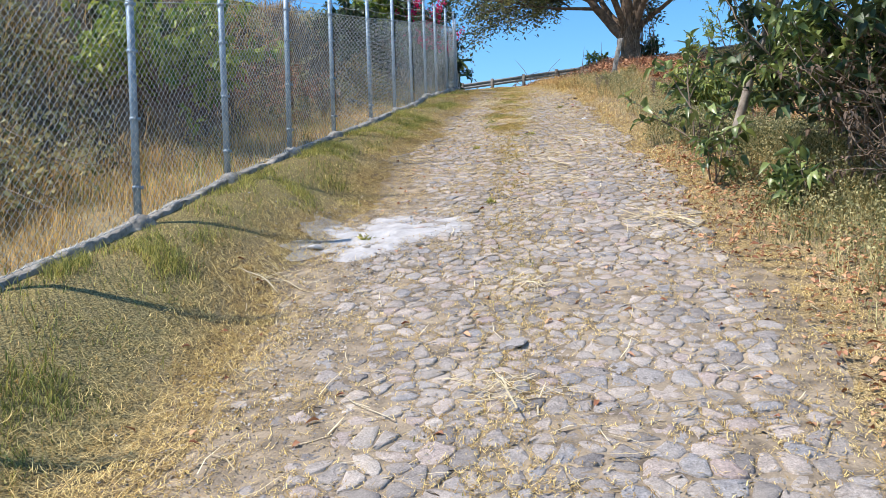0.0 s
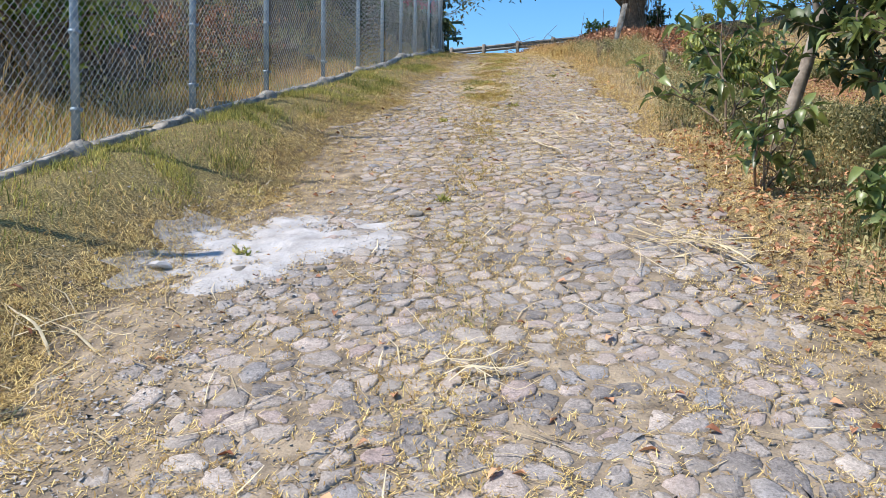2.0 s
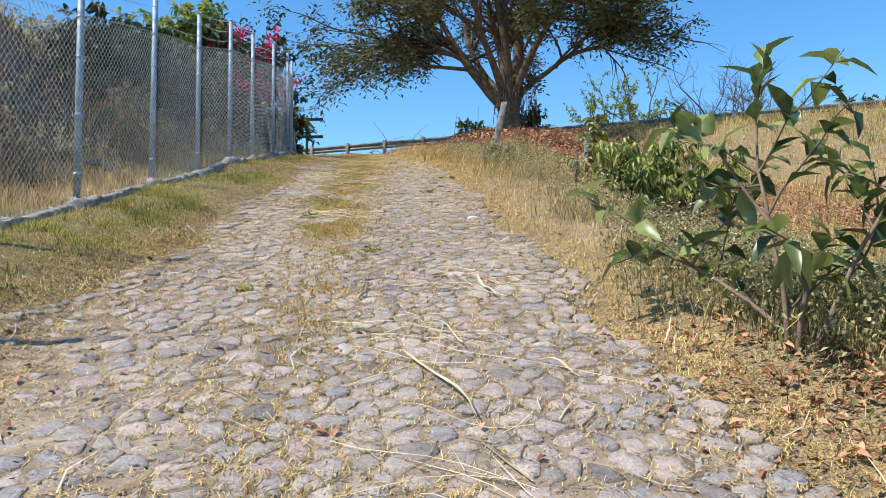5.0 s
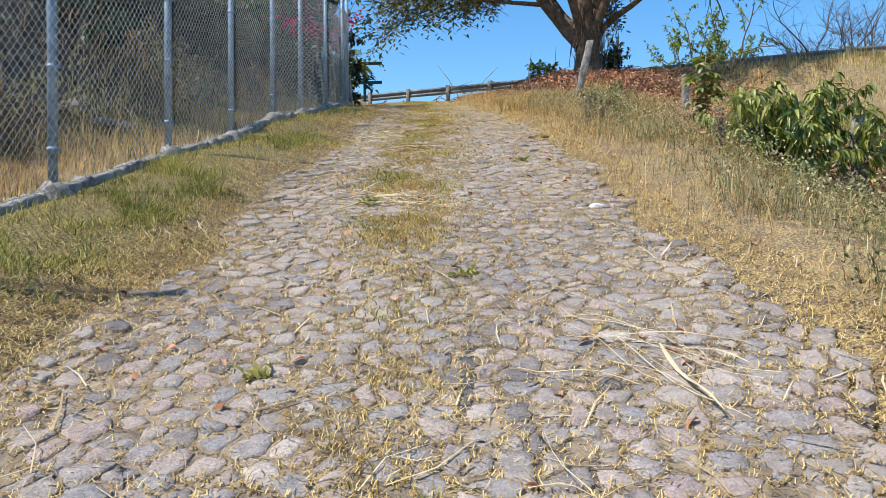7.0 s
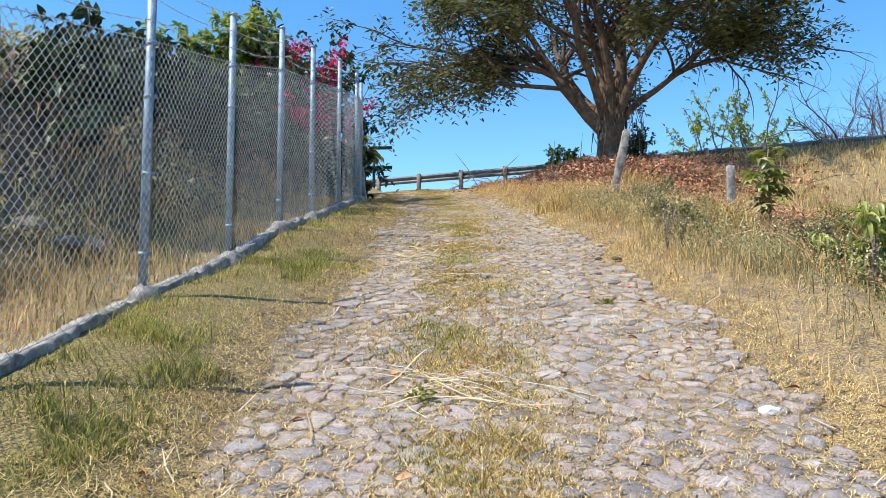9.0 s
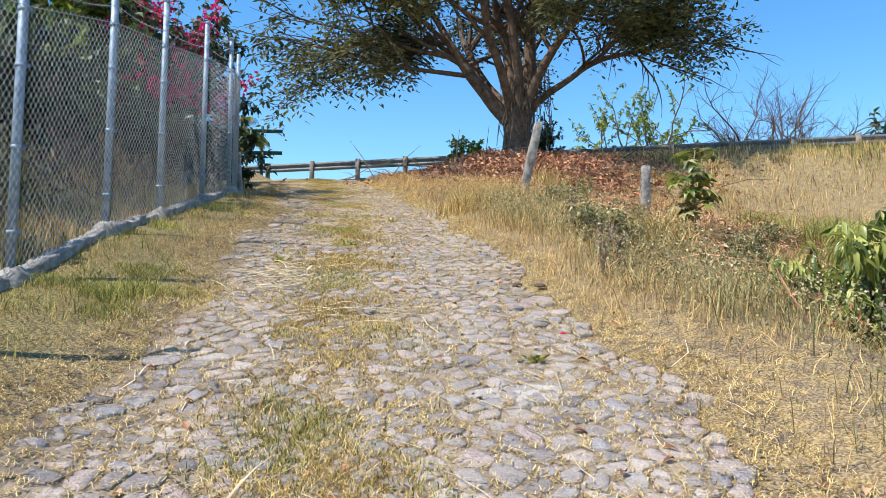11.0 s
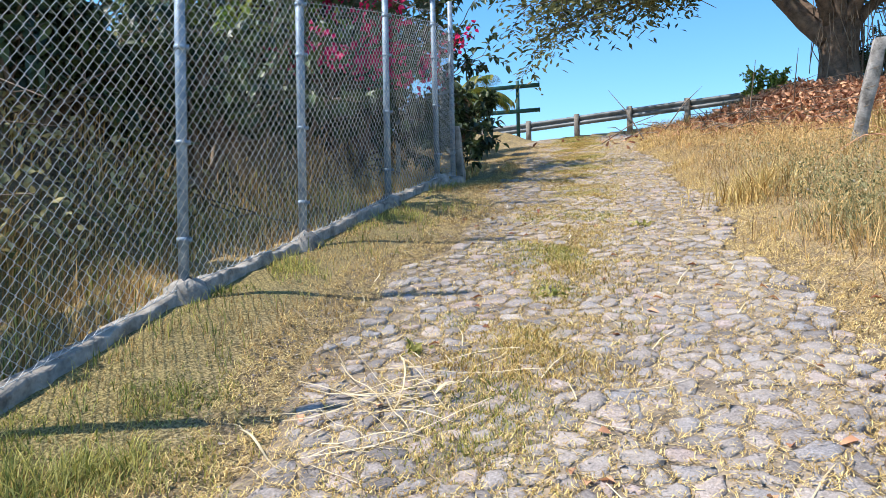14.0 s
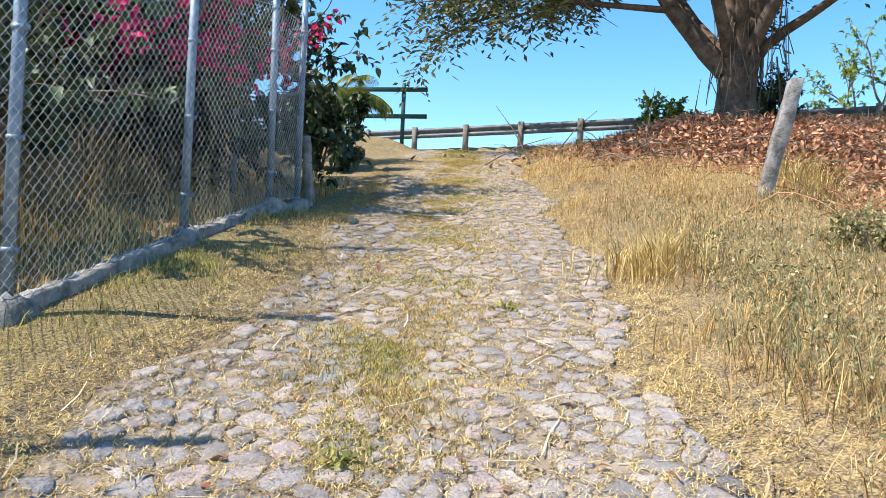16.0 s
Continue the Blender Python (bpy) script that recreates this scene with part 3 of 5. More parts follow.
    vines = Build()
    for k in range(70):
        a = rng.uniform(0, 6.3)
        s = np.array([0.55 * math.cos(a), 0.5 * math.sin(a), rng.uniform(1.2, 2.6)]) + ([0.45, 0, 0.4] if k % 2 else [0, 0, 0])
        l = rng.uniform(0.6, 1.9)
        vines.tube([s, s + [0.06 * rng.normal(), 0, -l * 0.5], s + [0.1 * rng.normal(), 0, -l]], 0.012, 3, False)
    part("hanging_vines", vines, M_TWIG, tree, "dry vines hanging on the trunk")
    return tree


build_big_tree()


def build_shrub(name, x, y, height, radius, mat, bark, label, category, seed, leaf=(0.13, 0.05), per=9, stems=5, depth=2, droop=0.3, spread=1.0, hang=0.0, rise=0.06, group="", stem_r=0.03, lean=(0, 0), kids=(3, 5), sink=0.05):
    rng = np.random.default_rng(seed)
    z = float(ground_height(x, y))
    ob = thing(name, x, y, z - sink, label, category, group)
    tips = []
    for k in range(stems):
        b = Build()
        a = rng.uniform(0, 2 * math.pi)
        way = np.array([math.cos(a) * spread * radius / height + lean[0], math.sin(a) * spread * radius / height + lean[1], 1.0])
        branch(b, (0.12 * math.cos(a) * radius, 0.12 * math.sin(a) * radius, 0), way, height * rng.uniform(0.45, 0.6), stem_r, depth, tips, rng, 0.35, rise, kids, 6)
        part("stem", b, bark, ob, "", True)
    if per:
        at, way = leaf_points(tips, per, rng)
        n = len(at)
        d = way * 0.4 + rand_dirs(n) * 0.8 + [0, 0, -hang]
        v, q, t = leaves(at, d, rng.normal(0, 0.35, (n, 3)) + [0, 0, 1.0], rng.uniform(0.65, 1.2, n) * leaf[0], rng.uniform(0.7, 1.2, n) * leaf[1], droop)
        part("foliage", Build().add(v, q, t), mat, ob)
    return ob


def build_guava():
    """A small tree whose bare pale trunk leans away from the lane below a high leafy head."""
    rng = np.random.default_rng(32)
    x, y = 1.12, 11.6
    z = float(ground_height(x, y))
    ob = thing("guava_tree", x, y, z - 0.05, "small broad-leaved tree with a pale leaning trunk", "tree")
    line = np.array([(0, 0, 0), (0.1, 0, 0.4), (0.24, 0.02, 0.85), (0.34, 0.03, 1.25), (0.52, 0.05, 1.7)])
    part("trunk", Build().tube(line, [0.066, 0.058, 0.054, 0.05, 0.042], 10), M_PALE_BARK, ob, "smooth pale leaning trunk", True)
    tips = []
    for start, way, length, radius in (((0.34, 0.03, 1.25), (-0.35, -0.2, 0.9), 1.0, 0.03), ((0.5, 0.05, 1.65), (0.5, 0.2, 1.0), 1.3, 0.038), ((0.5, 0.05, 1.65), (-0.15, 0.3, 1.0), 1.2, 0.034), ((0.45, 0.04, 1.55), (0.7, -0.6, 0.7), 1.2, 0.03), ((0.5, 0.05, 1.68), (0.3, -0.5, 1.0), 1.2, 0.03)):
        b = Build()
        branch(b, start, way, length, radius, 2, tips, rng, 0.3, 0.03, (3, 6), 6)
        part("limb", b, M_PALE_BARK, ob, "", True)
    at, way = leaf_points(tips, 17, rng)
    n = len(at)
    v, q, t = leaves(at, way * 0.4 + rand_dirs(n) * 0.8 + [0, 0, -0.2], rng.normal(0, 0.35, (n, 3)) + [0, 0, 1.0], rng.uniform(0.7, 1.2, n) * 0.18, rng.uniform(0.7, 1.2, n) * 0.075, 0.3)
    part("foliage", Build().add(v, q, t), M_BROAD, ob)


# broad-leaved bushes beside the lane
build_shrub("guava_bush", 2.2, 10.3, 2.9, 1.0, M_BROAD, M_TWIG, "dense dark green broad-leaved bush beside the lane", "bush", 31, (0.16, 0.07), 24, 9, 2, 0.3, 1.0, 0.15, 0.04, kids=(3, 5))
build_guava()
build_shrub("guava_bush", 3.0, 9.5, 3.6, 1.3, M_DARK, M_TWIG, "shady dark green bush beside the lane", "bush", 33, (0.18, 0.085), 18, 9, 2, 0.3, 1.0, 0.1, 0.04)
build_shrub("guava_sapling", 0.95, 12.55, 1.7, 0.5, M_BROAD, M_TWIG, "young sapling with large glossy pale-veined leaves", "sapling", 34, (0.21, 0.09), 10, 4, 1, 0.25, 0.9, 0.0, 0.05, stem_r=0.016)
build_shrub("guava_sapling", 1.35, 9.5, 0.75, 0.3, M_BROAD, M_TWIG, "low leafy sapling at the edge of the lane", "sapling", 35, (0.17, 0.075), 8, 5, 1, 0.3, 1.0, 0.15, 0.02, stem_r=0.01)
build_shrub("guava_sapling", 0.85, 10.9, 1.05, 0.45, M_BROAD, M_TWIG, "slender leafy sapling beside the lane", "sapling", 37, (0.17, 0.07), 6, 4, 1, 0.3, 1.0, 0.1, 0.04, stem_r=0.012)
build_shrub("thorn_bush", 2.35, 9.0, 2.0, 0.7, M_BARK, M_TWIG, "tangled thicket of dry brown twigs and curled leaves", "bush", 36, (0.08, 0.03), 6, 12, 2, 0.4, 1.0, 0.4, 0.0, stem_r=0.012)
# lower growth on the slope
build_shrub("mango_bush", 2.5, 20.8, 1.45, 1.1, M_MANGO, M_TWIG, "bushy young mango with long drooping green leaves", "bush", 41, (0.2, 0.045), 22, 9, 2, 0.25, 1.0, 0.95, 0.03, stem_r=0.02)
build_shrub("mango_bush", 1.75, 21.0, 1.0, 0.6, M_MANGO, M_TWIG, "small bush with long drooping green leaves", "bush", 42, (0.24, 0.048), 12, 5, 1, 0.25, 1.0, 0.95, 0.02, stem_r=0.014)
for k, (x, y, h, r) in enumerate(((2.1, 23.4, 0.5, 0.4), (3.0, 25.2, 0.55, 0.45), (4.3, 26.8, 0.5, 0.5), (0.9, 26.6, 0.45, 0.4), (2.2, 28.4, 0.4, 0.4), (5.6, 25.6, 0.6, 0.5), (0.3, 22.6, 0.5, 0.4))):
    build_shrub("scrub_bush", x, y, h, r, M_WEED, M_TWIG, "low scrubby grey-green bush on the slope", "bush", 140 + k, (0.06, 0.022), 12, 8, 2, 0.3, 1.0, 0.1, 0.03, "scrub on the slope", stem_r=0.006)
build_shrub("laurel_bush", 2.9, 39.4, 1.3, 0.8, M_DARK, M_TWIG, "low dark green bush beside the tree", "bush", 43, (0.12, 0.06), 14, 7, 2, 0.2, 1.0, 0.1, 0.04, stem_r=0.02)
build_shrub("laurel_bush", 0.2, 39.6, 1.0, 0.7, M_BRIGHT, M_TWIG, "low green bush beside the tree", "bush", 44, (0.12, 0.06), 12, 6, 2, 0.2, 1.0, 0.1, 0.04, stem_r=0.018)
build_shrub("acacia_tree", 8.6, 46.0, 4.6, 2.2, M_BRIGHT, M_TWIG, "small light green tree with open thin branches", "tree", 45, (0.2, 0.085), 22, 5, 2, 0.3, 1.0, 0.1, 0.05, stem_r=0.07)
build_shrub("bare_tree", 12.8, 44.2, 4.4, 2.5, M_BRIGHT, M_BARK, "small leafless tree with many thin grey twigs", "tree", 46, (0.2, 0.08), 0, 8, 3, 0.3, 1.1, 0, 0.05, stem_r=0.07, kids=(3, 5))
build_shrub("distant_tree", 21.5, 50.0, 4.2, 2.8, M_DARK, M_TWIG, "rounded dark green tree beyond the highway", "tree", 47, (0.4, 0.2), 22, 8, 2, 0.2, 1.0, 0.1, 0.05, stem_r=0.12)
# end of the fence
build_shrub("bougainvillea", -6.5, 29.3, 3.0, 0.9, M_DARK, M_TWIG, "overgrown dark green climber at the end of the fence", "shrub", 51, (0.15, 0.08), 13, 9, 3, 0.2, 0.9, 0.2, 0.02, stem_r=0.045, kids=(2, 4))
build_shrub("laurel_bush", -6.1, 33.0, 1.5, 0.4, M_DARK, M_TWIG, "dense dark green bush past the end of the fence", "bush", 52, (0.2, 0.09), 20, 8, 2, 0.3, 1.0, 0.3, 0.02, stem_r=0.03)
# dark leaves here paint the shade of the bank's face
build_shrub("laurel_bush", -6.5, 27.2, 2.6, 1.0, M_DARK, M_TWIG, "dark bush on the cut bank, its leaves coloured for shade", "bush", 53, (0.2, 0.1), 12, 9, 2, 0.3, 1.0, 0.3, 0.02, stem_r=0.03)
build_shrub("laurel_bush", -7.0, 26.8, 1.8, 0.9, M_BRIGHT, M_TWIG, "bright green leafy shrub on the top of the bank", "bush", 54, (0.2, 0.08), 18, 10, 2, 0.3, 0.9, 0.2, 0.06, stem_r=0.03)
build_shrub("laurel_bush", -6.5, 12.4, 2.3, 0.8, M_BRIGHT, M_TWIG, "bright green leafy shrub against the bank", "bush", 59, (0.2, 0.08), 16, 9, 2, 0.3, 0.9, 0.3, 0.04, stem_r=0.03)
build_shrub("laurel_bush", -7.6, 14.0, 1.6, 0.8, M_DARK, M_TWIG, "dark green bush against the bank", "bush", 60, (0.17, 0.08), 12, 8, 2, 0.3, 1.0, 0.3, 0.03, stem_r=0.03)
# dark leaf colour stands for the shaded bank
build_shrub("laurel_bush", -6.8, 20.9, 1.5, 0.9, M_DARK, M_TWIG, "dark bush on the cut bank, its leaves coloured for shade", "bush", 62, (0.16, 0.08), 13, 9, 2, 0.3, 1.0, 0.3, 0.02, stem_r=0.03)
build_shrub("thorn_bush", -6.3, 18.2, 1.5, 0.9, M_WEED, M_TWIG, "grey tangle of dry vines and twigs on the bank", "bush", 63, (0.06, 0.03), 8, 12, 2, 0.4, 1.1, 0.4, 0.0, stem_r=0.01)
build_shrub("thorn_bush", -6.4, 15.2, 1.7, 0.9, M_DEAD, M_TWIG, "brown tangle of dry vines and twigs on the bank", "bush", 64, (0.06, 0.03), 8, 12, 2, 0.4, 1.1, 0.4, 0.0, stem_r=0.01)
# dense dark leaves fill the shaded hollow of the bank by colour
build_shrub("laurel_bush", -6.5, 25.0, 2.1, 0.9, M_DARK, M_TWIG, "dark bush on the cut bank, its leaves coloured for shade", "bush", 55, (0.18, 0.09), 12, 9, 2, 0.3, 1.0, 0.3, 0.02, stem_r=0.03)

# two more dark bushes added to darken the bank where shade falls
build_shrub("laurel_bush", -6.9, 23.2, 1.4, 0.8, M_DARK, M_TWIG, "dark bush on the cut bank, its leaves coloured for shade", "bush", 56, (0.18, 0.09), 12, 9, 2, 0.3, 1.0, 0.3, 0.02, stem_r=0.03)
build_shrub("laurel_bush", -6.2, 28.2, 2.2, 0.7, M_DARK, M_TWIG, "dark bush behind the end of the fence, its leaves coloured for shade", "bush", 58, (0.18, 0.09), 12, 8, 2, 0.3, 1.0, 0.3, 0.02, stem_r=0.03)


def build_bracts():
    """Clusters of magenta bracts on the climber's arching canes."""
    rng = np.random.default_rng(57)
    z = float(ground_height(-6.4, 28.6))
    ob = thing("bougainvillea_canes", -6.3, 28.6, z, "arching canes with magenta bougainvillea bracts", "flowers")
    tips = []
    for way in ((0.3, -0.55, 1), (-0.35, -0.6, 1), (0.75, -0.1, 1), (0.0, -0.9, 0.9), (-0.6, 0, 1), (0.35, 0.4, 1.1), (-0.1, -0.3, 1.2), (0.1, -1.0, 0.9), (-0.2, -0.8, 1.1)):
        b = Build()
        branch(b, (0, 0, 0.65), way, 1.3, 0.02, 2, tips, rng, 0.3, 0.0, (3, 5), 5, first=0.5)
        part("cane", b, M_TWIG, ob)
    pink = [tips[k] for k in range(len(tips)) if rng.random() < 0.55]
    for pick, mat, per, size, name in ((pink, M_PETAL, 44, 0.08, "blossom"), (tips, M_DARK, 9, 0.1, "foliage")):
        at, way = leaf_points(pick, per, rng, 0.1)
        at = at + rng.normal(0, 0.07, at.shape)
        v, q, t = leaves(at, rand_dirs(len(at)), rand_dirs(len(at)), rng.uniform(0.7, 1.2, len(at)) * size, size * 0.75, 0.1)
        part(name, Build().add(v, q, t), mat, ob, "magenta papery bracts" if name == "blossom" else "")


build_bracts()


def build_palm():
    rng = np.random.default_rng(61)
    x, y = -6.3, 34.5
    ob = thing("coconut_palm", x, y, float(ground_height(x, y)) - 0.05, "young coconut palm with yellowing arching fronds", "palm")
    part("trunk", Build().tube([(0, 0, 0), (0.03, 0, 0.5), (0.05, 0, 1.2)], [0.16, 0.13, 0.1], 9), M_BARK, ob)
    for k in range(13):
        a = k * 2.4 + rng.normal(0, 0.15)
        tilt, length = rng.uniform(0.35, 1.25), rng.uniform(0.95, 1.35)
        s = np.linspace(0, 1, 12)
        out = np.array([math.cos(a), math.sin(a), 0])
        bend = tilt + s * 1.5
        seg = np.stack([np.sin(bend), np.cos(bend)], -1) * length / 11
        path = np.concatenate([[[0, 0]], np.cumsum(seg, 0)[:-1]])
        rib = np.array([0.05, 0, 1.15]) + out[None] * path[:, :1] + np.array([[0, 0, 1.0]]) * path[:, 1:]
        b = Build().tube(rib, np.linspace(0.018, 0.004, 12), 4, False)
        f = np.repeat(np.linspace(0.12, 1, 34), 2)
        at = np.stack([np.interp(f, s, rib[:, c]) for c in range(3)], -1)
        tang = unit(np.stack([np.interp(f, s, np.gradient(rib[:, c])) for c in range(3)], -1))
        side = unit(np.cross(tang, [0, 0, 1.0])) * np.tile([1, -1], 34)[:, None]
        v, q, t = leaves(at, side + tang * 0.7 + [0, 0, -0.55], tang * 0.2 + [0, 0, 1], 0.42 * (1 - 0.6 * np.abs(f - 0.45)), 0.03, 0.3, 0.1)
        part("frond", b.add(v, q, t), M_PALM, ob)


build_palm()


def build_castor(x, y, height, seed):
    """A castor plant: stalks with star-shaped leaves of seven lobes."""
    rng = np.random.default_rng(seed)
    ob = thing("castor_plant", x, y, float(ground_height(x, y)) - 0.03, "tall castor plant with star-shaped pale green leaves", "plant")
    stem = np.array([(0, 0, 0), (0.03, 0, height * 0.4), (-0.02, 0.02, height * 0.75), (0.03, 0, height)])
    part("stalk", Build().tube(stem, [0.022, 0.018, 0.013, 0.008], 6), M_TWIG, ob)
    for k in range(34):
        h = rng.uniform(0.3, 1.0) * height
        a = k * 2.4
        c = np.array([np.interp(h, stem[:, 2], stem[:, i]) for i in (0, 1)] + [h])
        out = np.array([math.cos(a), math.sin(a), rng.uniform(0.0, 0.6)])
        hub = c + out * rng.uniform(0.16, 0.34)
        nor = unit(out * 0.5 + [0, 0, 0.8] + rng.normal(0, 0.2, 3))
        u = unit(np.cross(nor, [0.3, 0.1, 1]))
        w = np.cross(nor, u)
        ang = np.arange(7) * (2 * math.pi / 8) + rng.uniform(0, 6)
        d = np.cos(ang)[:, None] * u + np.sin(ang)[:, None] * w
        v, q, t = leaves(np.repeat(hub[None], 7, 0), d, np.repeat(nor[None], 7, 0), rng.uniform(0.16, 0.25), 0.085, 0.3, 0.1)
        part("leaf", Build().add(v, q, t).tube([c, (c + hub) / 2 + [0, 0, 0.02], hub], 0.006, 4, False), M_MANGO if k % 3 else M_WEED, ob)


build_castor(2.75, 26.3, 1.55, 71)


# ---- roadside fixtures ----
def build_guardrail():
    ob = thing("guardrail", -20, 48.6, 10.4, "grey steel guardrail on posts along the highway", "guardrail")
    o = np.array(ob.location)
    n = 40
    pts = [np.array([RAIL_A[0] + RAIL_WAY[0] * k, RAIL_A[1] + RAIL_WAY[1] * k]) for k in np.arange(n) * 1.83 - 14.6]
    prof = [(0, 0.31), (-0.075, 0.27), (-0.075, 0.21), (0, 0.17), (0, 0.14), (-0.075, 0.10), (-0.075, 0.04), (0, 0)]
    nor = np.array([-0.330, -0.944])
    for a, c in zip(pts, pts[1:]):
        v = [[*(q + nor * (0.09 - d)), 10.45 + 0.32 + h] for q in (a, c) for d, h in prof] + [[*(q + nor * (0.084 - d)), 10.45 + 0.32 + h] for q in (a, c) for d, h in prof]
        t = np.arange(7)
        f = np.stack([t, t + 8, t + 9, t + 1], -1)
        part("beam", Build().add(np.array(v) - o, f, f[:, ::-1] + 16), M_RAIL, ob)
    for a in pts:
        m = Matrix.Translation(Vector((*(a + nor * 0.16), 10.45 + 0.24)) - Vector(o)) @ pose(0, 0, 0, 0, 0, math.degrees(math.atan2(RAIL_WAY[1], RAIL_WAY[0])))
        part("post", Build().box(m, (0.15, 0.14, 0.86)), M_ROCK, ob, "stubby grey post")


build_guardrail()


def build_concrete_post(x, y, height, lean, seed, label, half=0.085):
    rng = np.random.default_rng(seed)
    ob = thing("concrete_post", x, y, float(ground_height(x, y)) - 0.1, label, "post", "old concrete fence posts")
    b = Build()
    hs = np.linspace(0, height + 0.1, 8)
    ring = np.array([(-1, -0.8), (-0.8, -1), (0.8, -1), (1, -0.8), (1, 0.8), (0.8, 1), (-0.8, 1), (-1, 0.8)]) * half
    v = np.concatenate([np.column_stack([ring * (1.06 - 0.12 * h / height) + [lean[0] * h, lean[1] * h] + rng.normal(0, 0.005, ring.shape), np.full(8, h) + rng.normal(0, 0.008, 8)]) for h in hs])
    i, j = np.meshgrid(np.arange(7), np.arange(8), indexing="ij")
    b.add(v, np.stack([i * 8 + j, i * 8 + (j + 1) % 8, (i + 1) * 8 + (j + 1) % 8, (i + 1) * 8 + j], -1).reshape(-1, 4), [np.arange(8) + 56])
    part("shaft", b, M_CONCRETE, ob)
    for h in (0.35, 0.6, 0.85, 1.1):
        if h < height:
            w = np.linspace(0, 2 * math.pi, 9)
            part("wire_tie", Build().tube(np.stack([half * 1.2 * np.cos(w) + lean[0] * h, half * 1.2 * np.sin(w) + lean[1] * h, h + 0.03 * np.cos(w)], -1), 0.004, 4, False), M_TWIG, ob, "rusty wire tie")
    return ob


build_concrete_post(0.6, 29.6, 1.4, (0.22, 0.0), 81, "weathered concrete fence post leaning to one side")
build_concrete_post(3.38, 30.6, 1.1, (0.02, 0.0), 82, "weathered upright concrete fence post in dry grass")
build_concrete_post(3.4, 21.3, 1.0, (0.0, 0.0), 83, "weathered upright concrete fence post behind a bush")


def build_gate():
    ob = thing("pipe_barrier", -6.55, 41.0, float(ground_height(-6.55, 41.0)), "dark green painted pipe barrier beside the highway", "barrier")
    for k in (0, 1.3, 2.6):
        part("upright", Build().box(pose(-k, 0, 0.75), (0.1, 0.1, 1.9)), M_GATE, ob)
    for h in (0.75, 1.5):
        part("bar", Build().box(pose(-1.1, -0.1, h, 0, 90, 0), (0.12, 0.07, 3.6)), M_GATE, ob)


build_gate()


def build_fallen_posts():
    for x, y, h, lean, seed in ((-4.72, 28.9, 0.85, (-0.08, 0.0), 85),):
        build_concrete_post(x, y, h, lean, seed, "old pale concrete stub post leaning past the fence end", 0.05)


build_fallen_posts()


def build_upper_fence():
    for y in (7.5, 12.0, 15.2, 18.6, 22.0):
        x = -9.0
        ob = thing("pipe_post", x, y, float(ground_height(x, y)) - 0.2, "galvanised pipe post on the top of the bank", "post", "posts on the bank")
        part("pipe", Build().tube([(0, 0, 0), (0, 0, 1.2), (0, 0, 2.5)], 0.035, 8), M_GALV, ob, "", True)
        for h in (1.7, 2.1, 2.4):
            part("clamp", Build().tube([(0, 0, h - 0.02), (0, 0, h + 0.02)], 0.045, 8), M_GALV, ob)


build_upper_fence()


# ---- centres of the paving stones ----
STONE_RNG = np.random.default_rng(11)
STONE_DX, STONE_DY, STONE_NX, STONE_NY = 0.122, 0.108, 46, 348
STONE_X = -4.7 + STONE_DX * (np.arange(STONE_NX)[None] + 0.5 * (np.arange(STONE_NY)[:, None] % 2)) + STONE_RNG.uniform(-0.46, 0.46, (STONE_NY, STONE_NX)) * STONE_DX
STONE_Y = 2.4 + STONE_DY * np.arange(STONE_NY)[:, None] + STONE_RNG.uniform(-0.46, 0.46, (STONE_NY, STONE_NX)) * STONE_DY
STONE_LAID = STONE_RNG.random((STONE_NY, STONE_NX)) > 0.2


def joint_distance(x, y):
    """How far a place lies from the joint between the two nearest stones."""
    i = np.clip(((y - 2.4) / STONE_DY).round().astype(int), 3, STONE_NY - 4)
    j = np.clip(((x + 4.7) / STONE_DX - 0.25).round().astype(int), 3, STONE_NX - 4)
    first, second = np.full(len(x), 9.0), np.full(len(x), 9.0)
    for a in range(-2, 3):
        for b in range(-2, 3):
            d = np.where(STONE_LAID[i + a, j + b], np.hypot(STONE_X[i + a, j + b] - x, STONE_Y[i + a, j + b] - y), 9.0)
            second = np.minimum(second, np.maximum(first, d))
            first = np.minimum(first, d)
    return (second - first) / 2


# ---- grasses, weeds and litter ----
def scatter(n, x0, x1, y0, y1, keep, rng):
    """Places in a stretch of the plan, kept by a density between 0 and 1."""
    x, y = rng.uniform(x0, x1, n), rng.uniform(y0, y1, n)
    ok = rng.random(n) < np.clip(keep(x, y), 0, 1)
    return x[ok], y[ok]


def grass_stuff(name, mat, x, y, low, high, width, label, spread=0.7, lean=(0, 0, 0), category="grass", lift=-0.015):
    p = on_ground(x, y, lift)
    clump = np.clip(0.7 + 0.5 * waves(x, y, 3.1, 12) + 0.35 * waves(x, y, 8.7, 13), 0.12, 2)
    h = RNG.uniform(low, high, len(x)) * clump
    v, q, t = blades(p, h, RNG.uniform(0.6, 1.4, len(x)) * width, lean, spread)
    ob = new(name, mesh_of(name, v, [q, t], mat))
    return tagged(ob, label, category, kind="stuff")


